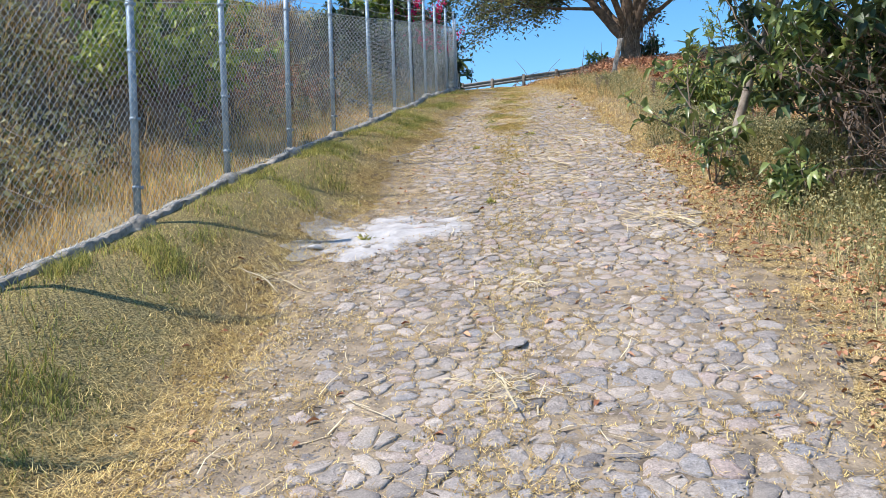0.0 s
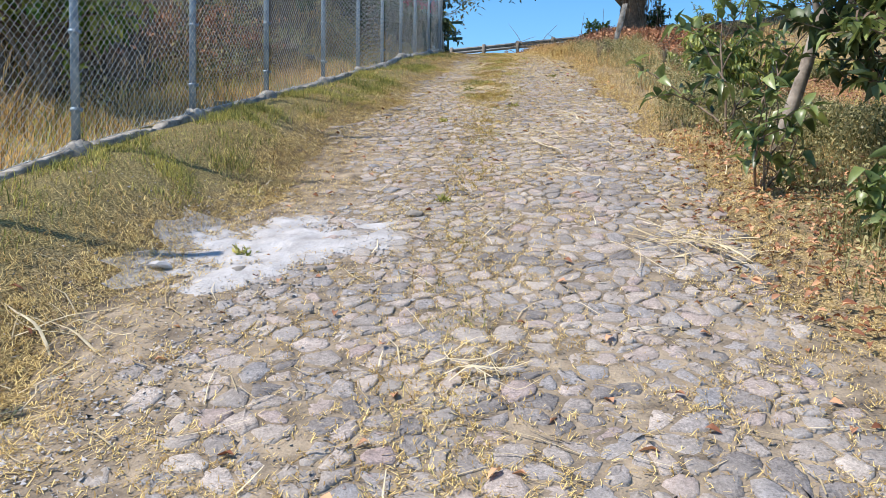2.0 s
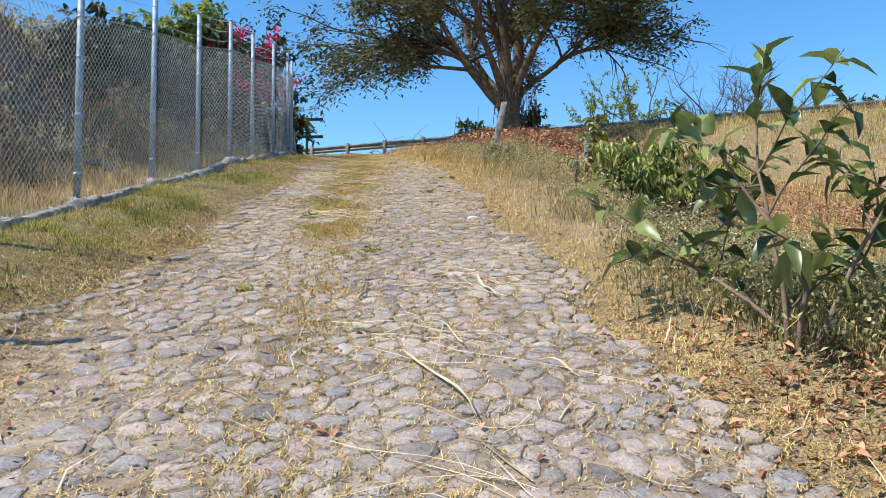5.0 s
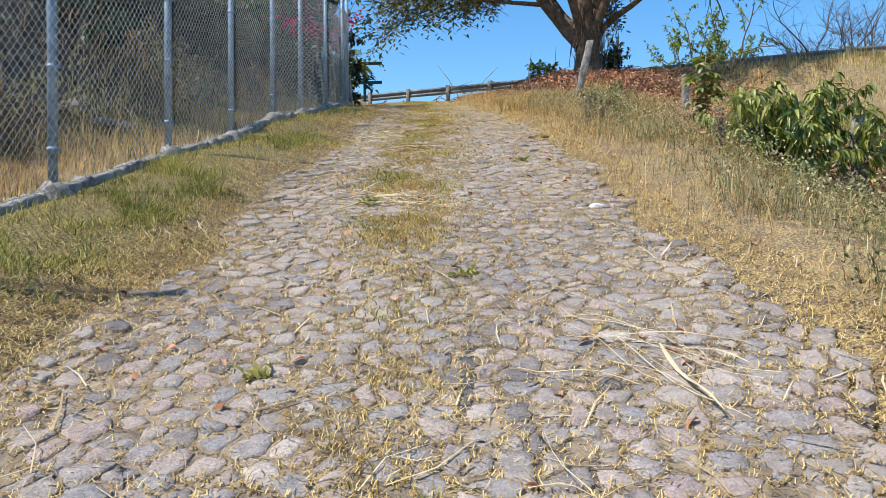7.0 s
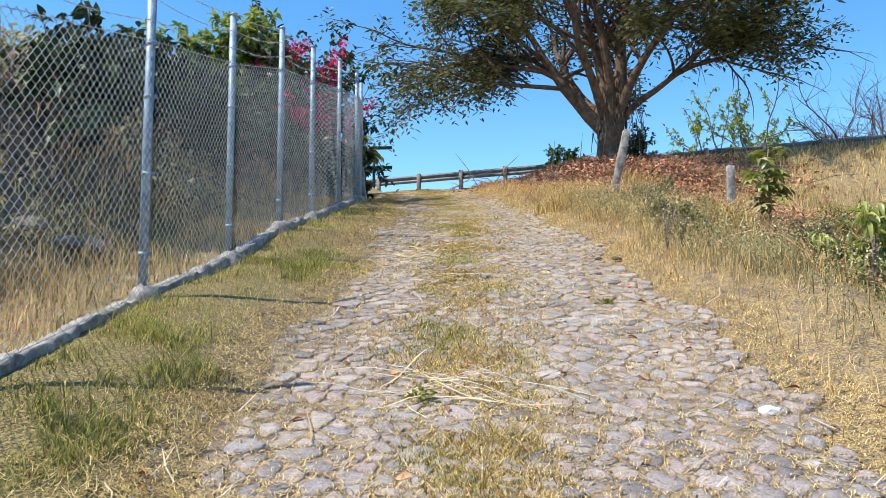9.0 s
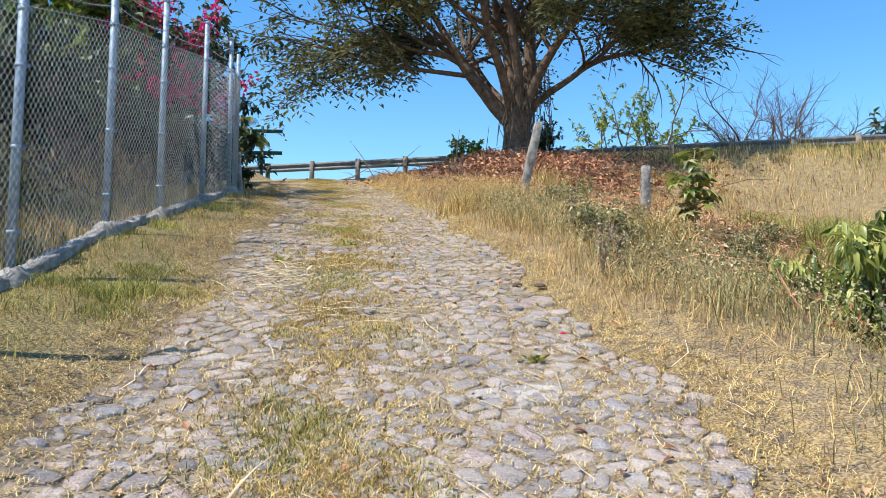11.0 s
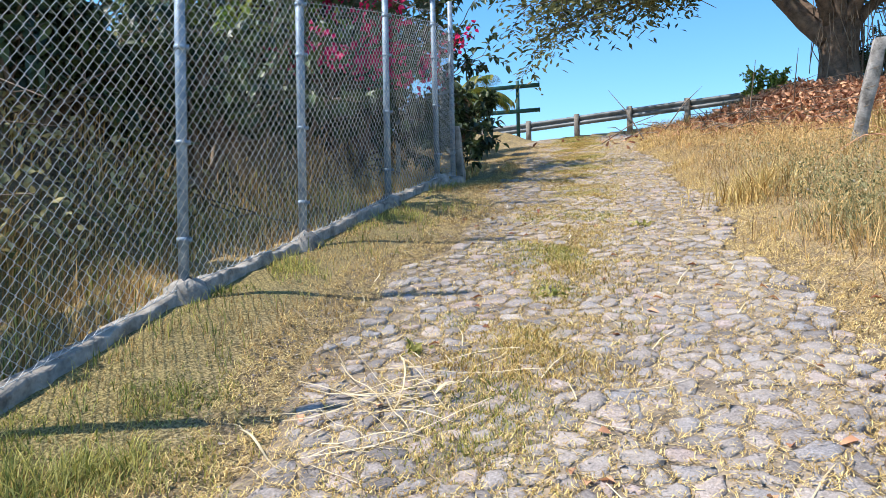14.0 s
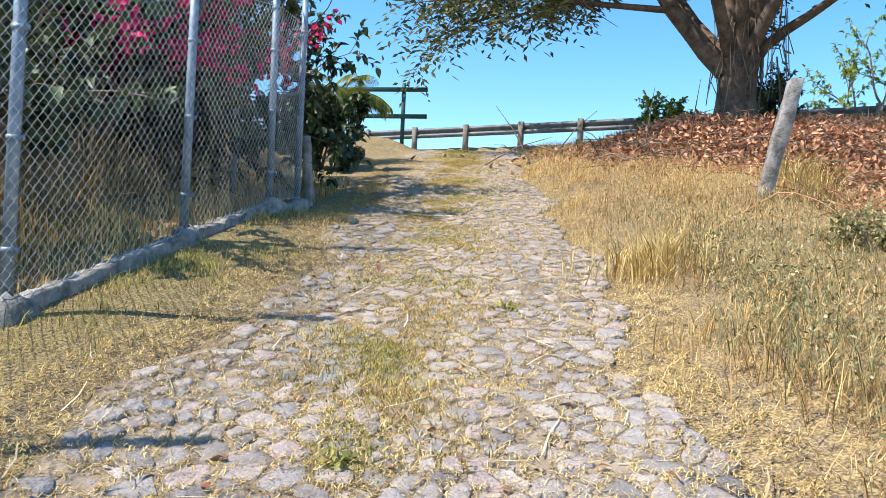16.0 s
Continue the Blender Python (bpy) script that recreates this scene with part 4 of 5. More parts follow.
def build_grasses():
    rng = np.random.default_rng(91)
    clumpy = lambda x, y, f, s: 0.5 + 0.5 * waves(x, y, f, s)
    # green verge between the lane and the footing
    grass_edge = lambda y: road_left(y) - 0.12 - 0.36 * (1 - smooth(y, 8, 12))
    verge = lambda x, y: smooth(grass_edge(y) + 0.3 * waves(x, y, 1.7, 33) - x, -0.1, 0.4) * (x > FENCE_X + 0.13) * (0.12 + 0.88 * smooth(clumpy(x, y, 2.2, 1), 0.25, 0.7)) * (0.1 + 0.9 * smooth(clumpy(x, y, 8.3, 41), 0.3, 0.6)) * (1 - 0.5 * smooth(y, 17, 26))
    x, y = scatter(380000, -4.5, -2.5, 3, 34, verge, rng)
    grass_stuff("verge_grass", M_GREEN_GRASS, x, y, 0.03, 0.14, 0.0055, "short green grass on the verge below the fence", 1.5)
    dry = lambda x, y: smooth(road_left(y) + 0.45 - x, 0, 0.6) * (x > FENCE_X + 0.13) * (0.2 + 0.8 * clumpy(x, y, 1.7, 5)) * (0.3 + 0.7 * smooth(y, 10, 20))
    x, y = scatter(150000, -5, -2.2, 3, 34, dry, rng)
    grass_stuff("verge_dry_grass", M_DRY_GRASS, x, y, 0.015, 0.085, 0.004, "thin dry yellow grass on the verge", 1.3)
    # grass strip along the middle of the lane
    mid = lambda y: np.interp(y, (0, 5, 12, 16.7, 20, 24, 27, 30.5, 42), (-0.9, -0.95, -1.5, -1.95, -2.3, -2.45, -2.82, -3.15, -5.0))
    y = rng.uniform(4.5, 40, 300000)
    y = y[rng.random(len(y)) < 0.12 + 0.88 * smooth(y, 12, 19)]
    x = mid(y) + rng.normal(0, 1, len(y)) * (0.15 + 0.13 * smooth(y, 13, 19))
    thick = rng.random(len(x)) < 0.1 + 0.5 * smooth(y, 14, 18) + 0.65 * smooth(clumpy(x, y, 2.6, 3), 0.3, 0.65)
    x, y = x[thick], y[thick]
    green = rng.random(len(x)) < 0.15 + 0.6 * smooth(clumpy(x, y, 3.7, 7), 0.45, 0.7)
    grass_stuff("strip_grass", M_CHAFF, x[~green], y[~green], 0.015, 0.06, 0.005, "low dry grass along the middle of the lane", 2.2, lift=0.02)
    grass_stuff("strip_green_grass", M_GREEN_GRASS, x[green], y[green], 0.02, 0.06, 0.005, "low green tufts along the middle of the lane", 1.5, lift=0.02)
    # tall dry growth on the other side
    side = lambda x, y: smooth(x - road_right(y), -0.05, 0.7) * (0.25 + 0.75 * clumpy(x, y, 1.3, 2)) * (0.45 + 0.55 * smooth(clumpy(x, y, 6.1, 43), 0.3, 0.62)) * (0.75 + 0.25 * smooth(y, 12, 20)) * (rail_distance(x, y) > 0.3)
    near = lambda x, y: side(x, y) * (0.5 + 0.5 * smooth(y, 17, 22)) * (1 - smooth(x, 3.5, 9) * 0.75)
    x, y = scatter(380000, -4.5, 7, 6, 40, near, rng)
    grass_stuff("dry_grass", M_DRY_GRASS, x, y, 0.05, 0.30, 0.005, "tall dry yellow grass on the slope", 1.2)
    x, y = scatter(70000, -4.5, 1.6, 11, 40, lambda x, y: np.exp(-((x - road_right(y) - 0.15) / 0.28) ** 2), rng)
    grass_stuff("fringe_grass", M_CHAFF, x, y, 0.02, 0.09, 0.004, "low bleached grass along the edge of the lane", 1.3, lift=0.0)
    weedy = lambda x, y: side(x, y) * smooth(x - road_right(y), 0.25, 1.0) * (clumpy(x, y, 0.9, 9) * 1.4 - 0.15 + 0.4 * (1 - smooth(y, 18, 23))) * (1 - 0.75 * smooth(y, 24, 29)) * (1 - smooth(x, 3, 8))
    x, y = scatter(150000, -2, 4.5, 11, 30, weedy, rng)
    grass_stuff("weeds", M_WEED, x, y, 0.1, 0.36, 0.005, "grey-green weeds among the dry grass", 1.1, category="weeds")
    # far slope below the highway
    far = lambda x, y: (rail_distance(x, y) > 0.2) * smooth(x, 3.5, 6) * (0.35 + 0.65 * clumpy(x, y, 1.1, 22))
    x, y = scatter(90000, 3.5, 20, 14, 42, far, rng)
    grass_stuff("slope_grass", M_DRY_GRASS, x, y, 0.12, 0.42, 0.012, "dry grass covering the slope below the highway", 0.9)
    x, y = scatter(60000, 3.0, 18, 18, 36, lambda x, y: far(x, y) * smooth(clumpy(x, y, 0.8, 25), 0.5, 0.75), rng)
    grass_stuff("slope_green_grass", M_GREEN_GRASS, x, y, 0.15, 0.5, 0.012, "tufts of greener grass on the slope", 0.8)
    # undergrowth below the bushes
    x, y = scatter(60000, 0.2, 3.4, 7, 15, lambda x, y: smooth(x - road_right(y), 0.15, 0.9) * (0.3 + 0.7 * clumpy(x, y, 2.3, 31)), rng)
    grass_stuff("undergrowth", M_WEED, x, y, 0.06, 0.3, 0.006, "tangled low weeds below the bushes", 1.3, category="weeds")
    p = on_ground(x, y) + np.stack([rng.normal(0, 0.05, len(x)), rng.normal(0, 0.05, len(x)), rng.uniform(0.02, 0.3, len(x))], -1)
    v, t = small_leaves(p, rand_dirs(len(p), 0.4), rand_dirs(len(p), 1.0), rng.uniform(0.02, 0.05, len(p)), 0.02)
    tagged(new("undergrowth_leaves", mesh_of("undergrowth_leaves", v, t, M_WEED)), "small leaves of the weeds below the bushes", "weeds", kind="stuff")
    # leafy tops of the weeds
    x, y = scatter(230000, -2, 4.2, 11, 30, weedy, rng)
    p = on_ground(x, y) + np.stack([rng.normal(0, 0.05, len(x)), rng.normal(0, 0.05, len(x)), rng.uniform(0.02, 0.36, len(x))], -1)
    v, t = small_leaves(p, rand_dirs(len(p), 0.4), rand_dirs(len(p), 1.0), rng.uniform(0.02, 0.045, len(p)), 0.014)
    tagged(new("weed_leaves", mesh_of("weed_leaves", v, t, M_WEED)), "small grey-green leaves of roadside weeds", "weeds", kind="stuff")
    x, y = scatter(16000, -2, 5, 7, 30, weedy, rng)
    p = on_ground(x, y) + np.stack([rng.normal(0, 0.04, len(x)), rng.normal(0, 0.04, len(x)), rng.uniform(0.15, 0.48, len(x))], -1)
    v, t = small_leaves(p, rand_dirs(len(p)), rand_dirs(len(p)), 0.022, 0.02)
    tagged(new("seed_heads", mesh_of("seed_heads", v, t, M_STRAW)), "tiny pale seed heads on the weeds", "seed heads", kind="stuff")
    # strip behind the fence and the bank
    back = lambda x, y: (x < FENCE_X - 0.15) * (0.3 + 0.7 * clumpy(x, y, 1.5, 4))
    x, y = scatter(45000, -6.4, -4.7, 4, 31, back, rng)
    grass_stuff("rough_grass", M_DRY_GRASS, x, y, 0.08, 0.35, 0.008, "rough dry grass behind the fence", 0.8)
    x, y = scatter(40000, -6.6, -4.7, 4, 31, lambda x, y: back(x, y) * (clumpy(x, y, 1.1, 6) * 1.2 - 0.2), rng)
    grass_stuff("rough_green_grass", M_GREEN_GRASS, x, y, 0.08, 0.4, 0.009, "rough green weeds behind the fence", 0.7)
    bank = lambda x, y: (0.15 + 0.85 * smooth(clumpy(x, y, 0.9, 8), 0.4, 0.75))
    x, y = scatter(55000, -9.5, -6.0, 3, 32, bank, rng)
    grass_stuff("bank_grass", M_DRY_GRASS, x, y, 0.10, 0.45, 0.012, "dry brown grass hanging on the bank", 1.0, (0.25, 0, 0))
    x, y = scatter(30000, -9.5, -6.0, 3, 30, lambda x, y: smooth(clumpy(x, y, 0.8, 15), 0.52, 0.72), rng)
    p = on_ground(x, y) + np.stack([rng.uniform(0, 0.3, len(x)), rng.normal(0, 0.08, len(x)), rng.uniform(0.0, 0.4, len(x))], -1)
    v, t = small_leaves(p, rand_dirs(len(p), -0.2), rand_dirs(len(p), 0.6), rng.uniform(0.05, 0.13, len(p)), 0.05)
    tagged(new("bank_creepers", mesh_of("bank_creepers", v, t, M_WEED)), "grey-green creepers covering the bank", "creepers", kind="stuff")
    b = Build()
    for k in range(1300):
        x, y = rng.uniform(-8.6, -6.0), rng.uniform(4, 31)
        s = on_ground(x, y)
        d = unit(rng.normal(size=3) + [0.6, 0, -0.2])
        l = rng.uniform(0.3, 1.1)
        b.tube([s, s + d * l * 0.5 + [0.1, 0, 0.08], s + d * l + [0.15, 0, -0.1]], 0.006, 3, False)
    tagged(part("bank_twigs", b, M_TWIG), "dead grey twigs on the bank", "twigs", kind="stuff")


build_grasses()


def build_slope_vines():
    """Dry trailing stems tangled over the slope."""
    rng = np.random.default_rng(95)
    b = Build()
    for k in range(900):
        x, y = rng.uniform(1.2, 8), rng.uniform(20, 32)
        l, a = rng.uniform(0.4, 1.4), rng.uniform(0, 2 * math.pi)
        u = np.linspace(0, 1, 6)
        px, py = x + math.cos(a) * l * u + 0.1 * np.sin(u * 5 + k), y + math.sin(a) * l * u
        line = on_ground(px, py, 0.04)
        line[:, 2] += rng.uniform(0.08, 0.3) * np.sin(u * math.pi)
        b.tube(line, rng.uniform(0.004, 0.008), 3, False)
    tagged(part("dry_vines", b, M_DEAD), "rust-brown dry vines tangled over the slope", "vines", kind="stuff")
    x, y = scatter(9000, 1.2, 8, 20, 32, lambda x, y: smooth(waves(x, y, 0.9, 44), -0.1, 0.5), rng)
    p = on_ground(x, y) + np.stack([np.zeros(len(x)), np.zeros(len(x)), rng.uniform(0.03, 0.3, len(x))], -1)
    v, q, t = leaves(p, rand_dirs(len(p)), rand_dirs(len(p), 0.5), rng.uniform(0.05, 0.12, len(p)), 0.04, 0.3, 0.3)
    tagged(new("withered_leaves", mesh_of("withered_leaves", v, [q, t], M_DEAD)), "withered brown leaves among the vines", "leaves", kind="stuff")


build_slope_vines()


def lying(n, x, y, length, width, rng, lift=0.035):
    """Straight bits lying on the ground."""
    a = rng.uniform(0, math.pi, n)
    d = np.stack([np.cos(a), np.sin(a)], -1) * length[:, None] / 2
    s = np.stack([-np.sin(a), np.cos(a)], -1) * width[:, None] / 2
    c = np.stack([x, y], -1)
    bend = rng.normal(0, 0.15, n)[:, None] * np.stack([-d[:, 1], d[:, 0]], -1)
    pts = np.stack([c - d - s, c - d + s, c + bend + s, c + bend - s, c + d + s * 0.5, c + d - s * 0.5], 1)
    z = ground_height(pts[..., 0], pts[..., 1]) + lift + rng.uniform(0, 0.02, n)[:, None] + rng.normal(0, 0.006, (n, 6))
    z = z.reshape(n, 3, 2).mean(2).repeat(2, 1)
    k = np.arange(n)[:, None] * 6
    return np.concatenate([pts, z[..., None]], -1).reshape(-1, 3), np.concatenate([k + np.array([[0, 1, 2, 3]]), k + np.array([[3, 2, 4, 5]])])


def build_litter():
    rng = np.random.default_rng(101)
    mid = lambda y: np.interp(y, (0, 5, 12, 16.7, 20, 24, 27, 30.5, 42), (-0.9, -0.95, -1.5, -1.95, -2.3, -2.45, -2.82, -3.15, -5.0))
    on_lane = lambda x, y: (x > road_left(y) - 0.3) * (x < road_right(y) + 0.35)
    chaff = lambda x, y: on_lane(x, y) * (0.2 + 0.8 * np.exp(-((x - mid(y)) / 0.32) ** 2) * (0.4 + 0.6 * smooth(waves(x, y, 2.4, 3), -0.5, 0.6)) + 0.7 * smooth(waves(x, y, 5.3, 11), 0.1, 0.6)
                                          + 0.55 * smooth(y, 10, 15) + 0.9 * np.exp(-((x - road_right(y)) / 0.3) ** 2) + 0.8 * np.exp(-((x - road_left(y)) / 0.35) ** 2))
    x, y = scatter(1000000, -5.0, 1.4, 4.2, 36, chaff, rng)
    ok = (joint_distance(x, y) < 0.021) | (rng.random(len(x)) < 0.1)
    x, y = x[ok], y[ok]
    v, q = lying(len(x), x, y, rng.uniform(0.01, 0.045, len(x)), rng.uniform(0.002, 0.005, len(x)), rng, 0.031)
    tagged(new("clippings", mesh_of("clippings", v, q, M_CHAFF)), "yellow straw clippings strewn over the cobbles", "straw", kind="stuff")
    x, y = scatter(2600, -4.5, 1.4, 4.2, 30, lambda x, y: on_lane(x, y) * 0.5, rng)
    v, q = lying(len(x), x, y, rng.uniform(0.1, 0.35, len(x)), rng.uniform(0.004, 0.009, len(x)), rng, 0.04)
    tagged(new("straws", mesh_of("straws", v, q, M_STRAW)), "loose pale straws lying on the lane", "straw", kind="stuff")
    x, y = scatter(80000, -4.4, -1.9, 3.6, 17, lambda x, y: np.exp(-((x - road_left(y) + 0.2) / 0.5) ** 2) * (0.35 + 0.65 * smooth(waves(x, y, 2.7, 17), -0.4, 0.5)), rng)
    v, q = lying(len(x), x, y, rng.uniform(0.02, 0.12, len(x)), rng.uniform(0.002, 0.005, len(x)), rng, 0.025)
    tagged(new("mown_straw", mesh_of("mown_straw", v, q, M_CHAFF)), "mown dry straw between the verge and the cobbles", "straw", kind="stuff")
    # broken stems tangled through the growth on the slope
    x, y = scatter(150000, -3, 5, 9, 33, lambda x, y: smooth(x - road_right(y), 0.1, 0.5) * (0.3 + 0.7 * smooth(waves(x, y, 3.9, 27), -0.4, 0.5)) * (0.4 + 0.6 * smooth(y, 17, 21)), rng)
    v, q = lying(len(x), x, y, rng.uniform(0.04, 0.16, len(x)), rng.uniform(0.002, 0.005, len(x)), rng, 0.0)
    v[:, 2] += np.repeat(rng.uniform(0, 1, len(x)) ** 1.5 * 0.24, 6) + np.tile([-1, -1, 0, 0, 1, 1], len(x)) * np.repeat(rng.normal(0, 0.022, len(x)), 6)
    tagged(new("tangled_straw", mesh_of("tangled_straw", v, q, M_DRY_GRASS)), "tangled dry stems on the slope", "straw", kind="stuff")
    # fallen leaves by the bushes and along the edge
    x, y = scatter(5000, -0.4, 3.0, 5.5, 13, lambda x, y: np.exp(-((x - road_right(y) - 0.5) / 0.5) ** 2), rng)
    p = on_ground(x, y, 0.04)
    v, q, t = leaves(p, rand_dirs(len(p)) * [1, 1, 0.15], rng.normal(0, 0.3, (len(p), 3)) + [0, 0, 1], rng.uniform(0.035, 0.09, len(p)), 0.032, 0.2, 0.3)
    tagged(new("fallen_leaves", mesh_of("fallen_leaves", v, [q, t], M_DEAD)), "curled brown fallen leaves at the lane's edge", "leaves", kind="stuff")
    x, y = scatter(260, -3.6, 0.6, 5.5, 26, on_lane, rng)
    p = on_ground(x, y, 0.045)
    v, q, t = leaves(p, rand_dirs(len(p)) * [1, 1, 0.15], rng.normal(0, 0.3, (len(p), 3)) + [0, 0, 1], rng.uniform(0.04, 0.09, len(p)), 0.035, 0.2, 0.3)
    tagged(new("fallen_leaves", mesh_of("fallen_leaves", v, [q, t], M_DEAD)), "scattered brown fallen leaves on the lane", "leaves", kind="stuff")
    # heap of cut brush below the tree
    heap = lambda x, y: np.exp(-(((x - 1.9 - 0.2 * (35.5 - y)) / 2.9) ** 2 + ((y - 35.3) / 2.2) ** 2)) * 1.3
    x, y = scatter(42000, -5, 9, 30.5, 40, heap, rng)
    p = on_ground(x, y) + np.stack([np.zeros(len(x)), np.zeros(len(x)), rng.uniform(0, 0.34, len(x)) * np.clip(heap(x, y), 0, 1)], -1)
    v, q, t = leaves(p, rand_dirs(len(p)), rand_dirs(len(p), 0.5), rng.uniform(0.08, 0.18, len(p)), 0.065, 0.3, 0.3)
    tagged(new("brush_heap", mesh_of("brush_heap", v, [q, t], M_DEAD)), "heap of cut brush with rusty red-brown dry leaves", "brush", kind="stuff")
    b = Build()
    for k in range(260):
        x, y = rng.normal(1.9, 1.8), rng.normal(34.8, 1.0)
        s = on_ground(x, y, 0.1)
        d = unit(rng.normal(size=3) * [1, 1, 0.14] + [0, 0, 0.06])
        l = rng.uniform(0.4, 1.5)
        b.tube([s, s + d * l * 0.5 + [0, 0, 0.08], s + d * l], [0.014, 0.01, 0.004], 4, False)
    tagged(part("brush_sticks", b, M_TWIG), "dead sticks in the heap of brush", "sticks", kind="stuff")


build_litter()


def build_patch(name, x, y, rx, ry, height, turn, mat, label, seed, lumps=0.022):
    """A shallow spill of sand with an uneven outline."""
    n, m = 64, 16
    a = np.linspace(0, 2 * math.pi, n, endpoint=False)
    r = np.linspace(0, 1, m)
    edge = 1 + 0.12 * np.sin(a * 3 + seed) + 0.08 * np.sin(a * 7 + 2 * seed) + 0.06 * np.sin(a * 13 + seed) + 0.05 * np.sin(a * 23 + 3 * seed)
    u, w = (r[:, None] * edge * np.cos(a)) * rx, (r[:, None] * edge * np.sin(a)) * ry
    c, s = math.cos(turn), math.sin(turn)
    X, Y = x + u * c - w * s, y + u * s + w * c
    lump = lumps * (waves(X, Y, 9, seed) + 0.7 * waves(X, Y, 23, seed + 1))
    Z = ground_height(X, Y) - 0.02 + (height + lump) * (1 - r[:, None] ** 1.7) + 0.03 * (1 - r[:, None] ** 3)
    i, j = np.meshgrid(np.arange(m - 1), np.arange(n), indexing="ij")
    k = (j + 1) % n
    ob = new(name, mesh_of(name, np.stack([X, Y, Z], -1).reshape(-1, 3), np.stack([i * n + j, (i + 1) * n + j, (i + 1) * n + k, i * n + k], -1).reshape(-1, 4), mat, True))
    return tagged(ob, label, "sand")


build_patch("sand_spill", -2.5, 9.4, 1.25, 0.95, 0.045, 0.75, M_SAND, "spill of fine white sand on the cobbles", 3)
build_patch("sand_spill", -1.15, 18.75, 0.5, 0.24, 0.03, 0.1, M_SAND, "thin white patch of sand on the cobbles", 5, 0.006)


def build_rock(name, x, y, size, seed, mat, label, squash=0.55):
    rng = np.random.default_rng(seed)
    bm = bmesh.new()
    bmesh.ops.create_icosphere(bm, subdivisions=2, radius=size)
    for v in bm.verts:
        k = 1 + 0.28 * noise.noise(v.co / size * 1.3 + Vector((seed, 0, 0))) + 0.1 * noise.noise(v.co / size * 4)
        v.co = Vector((v.co.x * k * 1.25, v.co.y * k, max(v.co.z * k * squash, -size * 0.25)))
    me = bpy.data.meshes.new(name)
    bm.to_mesh(me)
    bm.free()
    me.materials.append(mat)
    ob = new(name, me)
    ob.matrix_world = pose(x, y, float(ground_height(x, y)) + (0.03 + size * 0.1 if squash > 0.3 else 0.024), rng.uniform(-10, 20), 0, rng.uniform(0, 360))
    return tagged(ob, label, "stone")


build_rock("stone", -1.76, 10.13, 0.06, 1, M_ROCK, "small dark grey stone lying by the sand")
build_rock("stone", -2.6, 8.95, 0.05, 2, M_ROCK, "small grey stone lying in the white sand")
build_rock("stone", -2.1, 9.0, 0.045, 3, M_ROCK, "small grey stone lying in the white sand")
build_rock("stone", -3.1, 8.9, 0.06, 4, M_SAND, "lump of dried white sand beside the spill")
build_rock("stone", -1.07, 6.8, 0.11, 5, M_STONE, "flat grey stone standing proud of the lane", 0.2)
for k, (x, y, s) in enumerate(((-2.0, 20.2, 0.06), (-0.95, 20.3, 0.05), (-0.85, 19.9, 0.045))):
    build_rock("stone", x, y, s, 10 + k, M_ROCK, "loose grey stone beside the cobbles")
for k in range(14):
    r = np.random.default_rng(300 + k)
    x, y = r.uniform(-7.6, -5.6), r.uniform(5, 27)
    build_rock("boulder", x, y, r.uniform(0.08, 0.2), 40 + k, M_ROCK, "weathered brown rock at the foot of the bank", 0.75)
build_rock("litter", -0.49, 16.98, 0.05, 60, M_PAPER, "crumpled white paper litter in the grass", 0.6)["category"] = "litter"


def build_bundle(name, x, y, turn, n, length, spread, width, label, seed, pile=0.03):
    """Long pale leaves of dry maize or cane thrown down in a loose bundle."""
    rng = np.random.default_rng(seed)
    ob = thing(name, x, y, float(ground_height(x, y)), label, "straw", "dry stalks on the lane")
    o = np.array(ob.location)
    for k in range(n * 2):
        a = turn + rng.normal(0, spread) * (1 if k % 3 else 2)
        l = length * rng.uniform(0.25, 1.1)
        c = np.array([x, y]) + rng.normal(0, length * 0.2, 2)
        s = np.linspace(-0.5, 0.5, 7)
        bend = rng.normal(0, 0.16)
        px, py = c[0] + l * (s * math.cos(a) - bend * s * s * math.sin(a)), c[1] + l * (s * math.sin(a) + bend * s * s * math.cos(a))
        pz = ground_height(px, py) + 0.046 + pile * rng.random() + 0.02 * np.sin(s * 6 + k)
        w = width * rng.choice((0.12, 0.16, 0.22, 0.35, 0.9)) * np.array([0.6, 1, 1, 0.9, 0.8, 0.55, 0.15])
        side = np.stack([np.full(7, -math.sin(a)), np.full(7, math.cos(a)), rng.normal(0, 0.2, 7)], -1) * w[:, None] / 2
        mid = np.stack([px, py, pz], -1) - o
        v = np.concatenate([mid - side, mid + [0, 0, 0.0025], mid + side])
        t = np.arange(6)
        part("stalk", Build().add(v, np.stack([t, t + 1, t + 8, t + 7], -1), np.stack([t + 7, t + 8, t + 15, t + 14], -1)), M_STRAW, ob)


build_bundle("dry_stalks", 0.1, 9.35, -0.75, 15, 0.7, 0.6, 0.028, "heap of bleached dry maize leaves on the cobbles", 201, 0.07)
build_bundle("dry_stalks", -0.75, 11.5, -0.55, 3, 1.3, 0.2, 0.02, "long bent pale stalks lying on the cobbles", 202)
build_bundle("dry_stalks", -0.9, 12.6, -0.15, 4, 1.1, 0.4, 0.02, "pale stalks lying across the cobbles", 203)
build_bundle("dry_stalks", -1.05, 6.05, 0.9, 14, 0.45, 0.9, 0.012, "tuft of dry straw on the cobbles", 204, 0.05)
build_bundle("dry_stalks", -1.0, 7.8, 1.1, 9, 0.4, 0.8, 0.018, "tuft of dry straw on the cobbles", 205, 0.04)
build_bundle("dry_stalks", -3.1, 8.0, 2.3, 5, 0.6, 0.5, 0.02, "few dry stalks at the verge", 206)
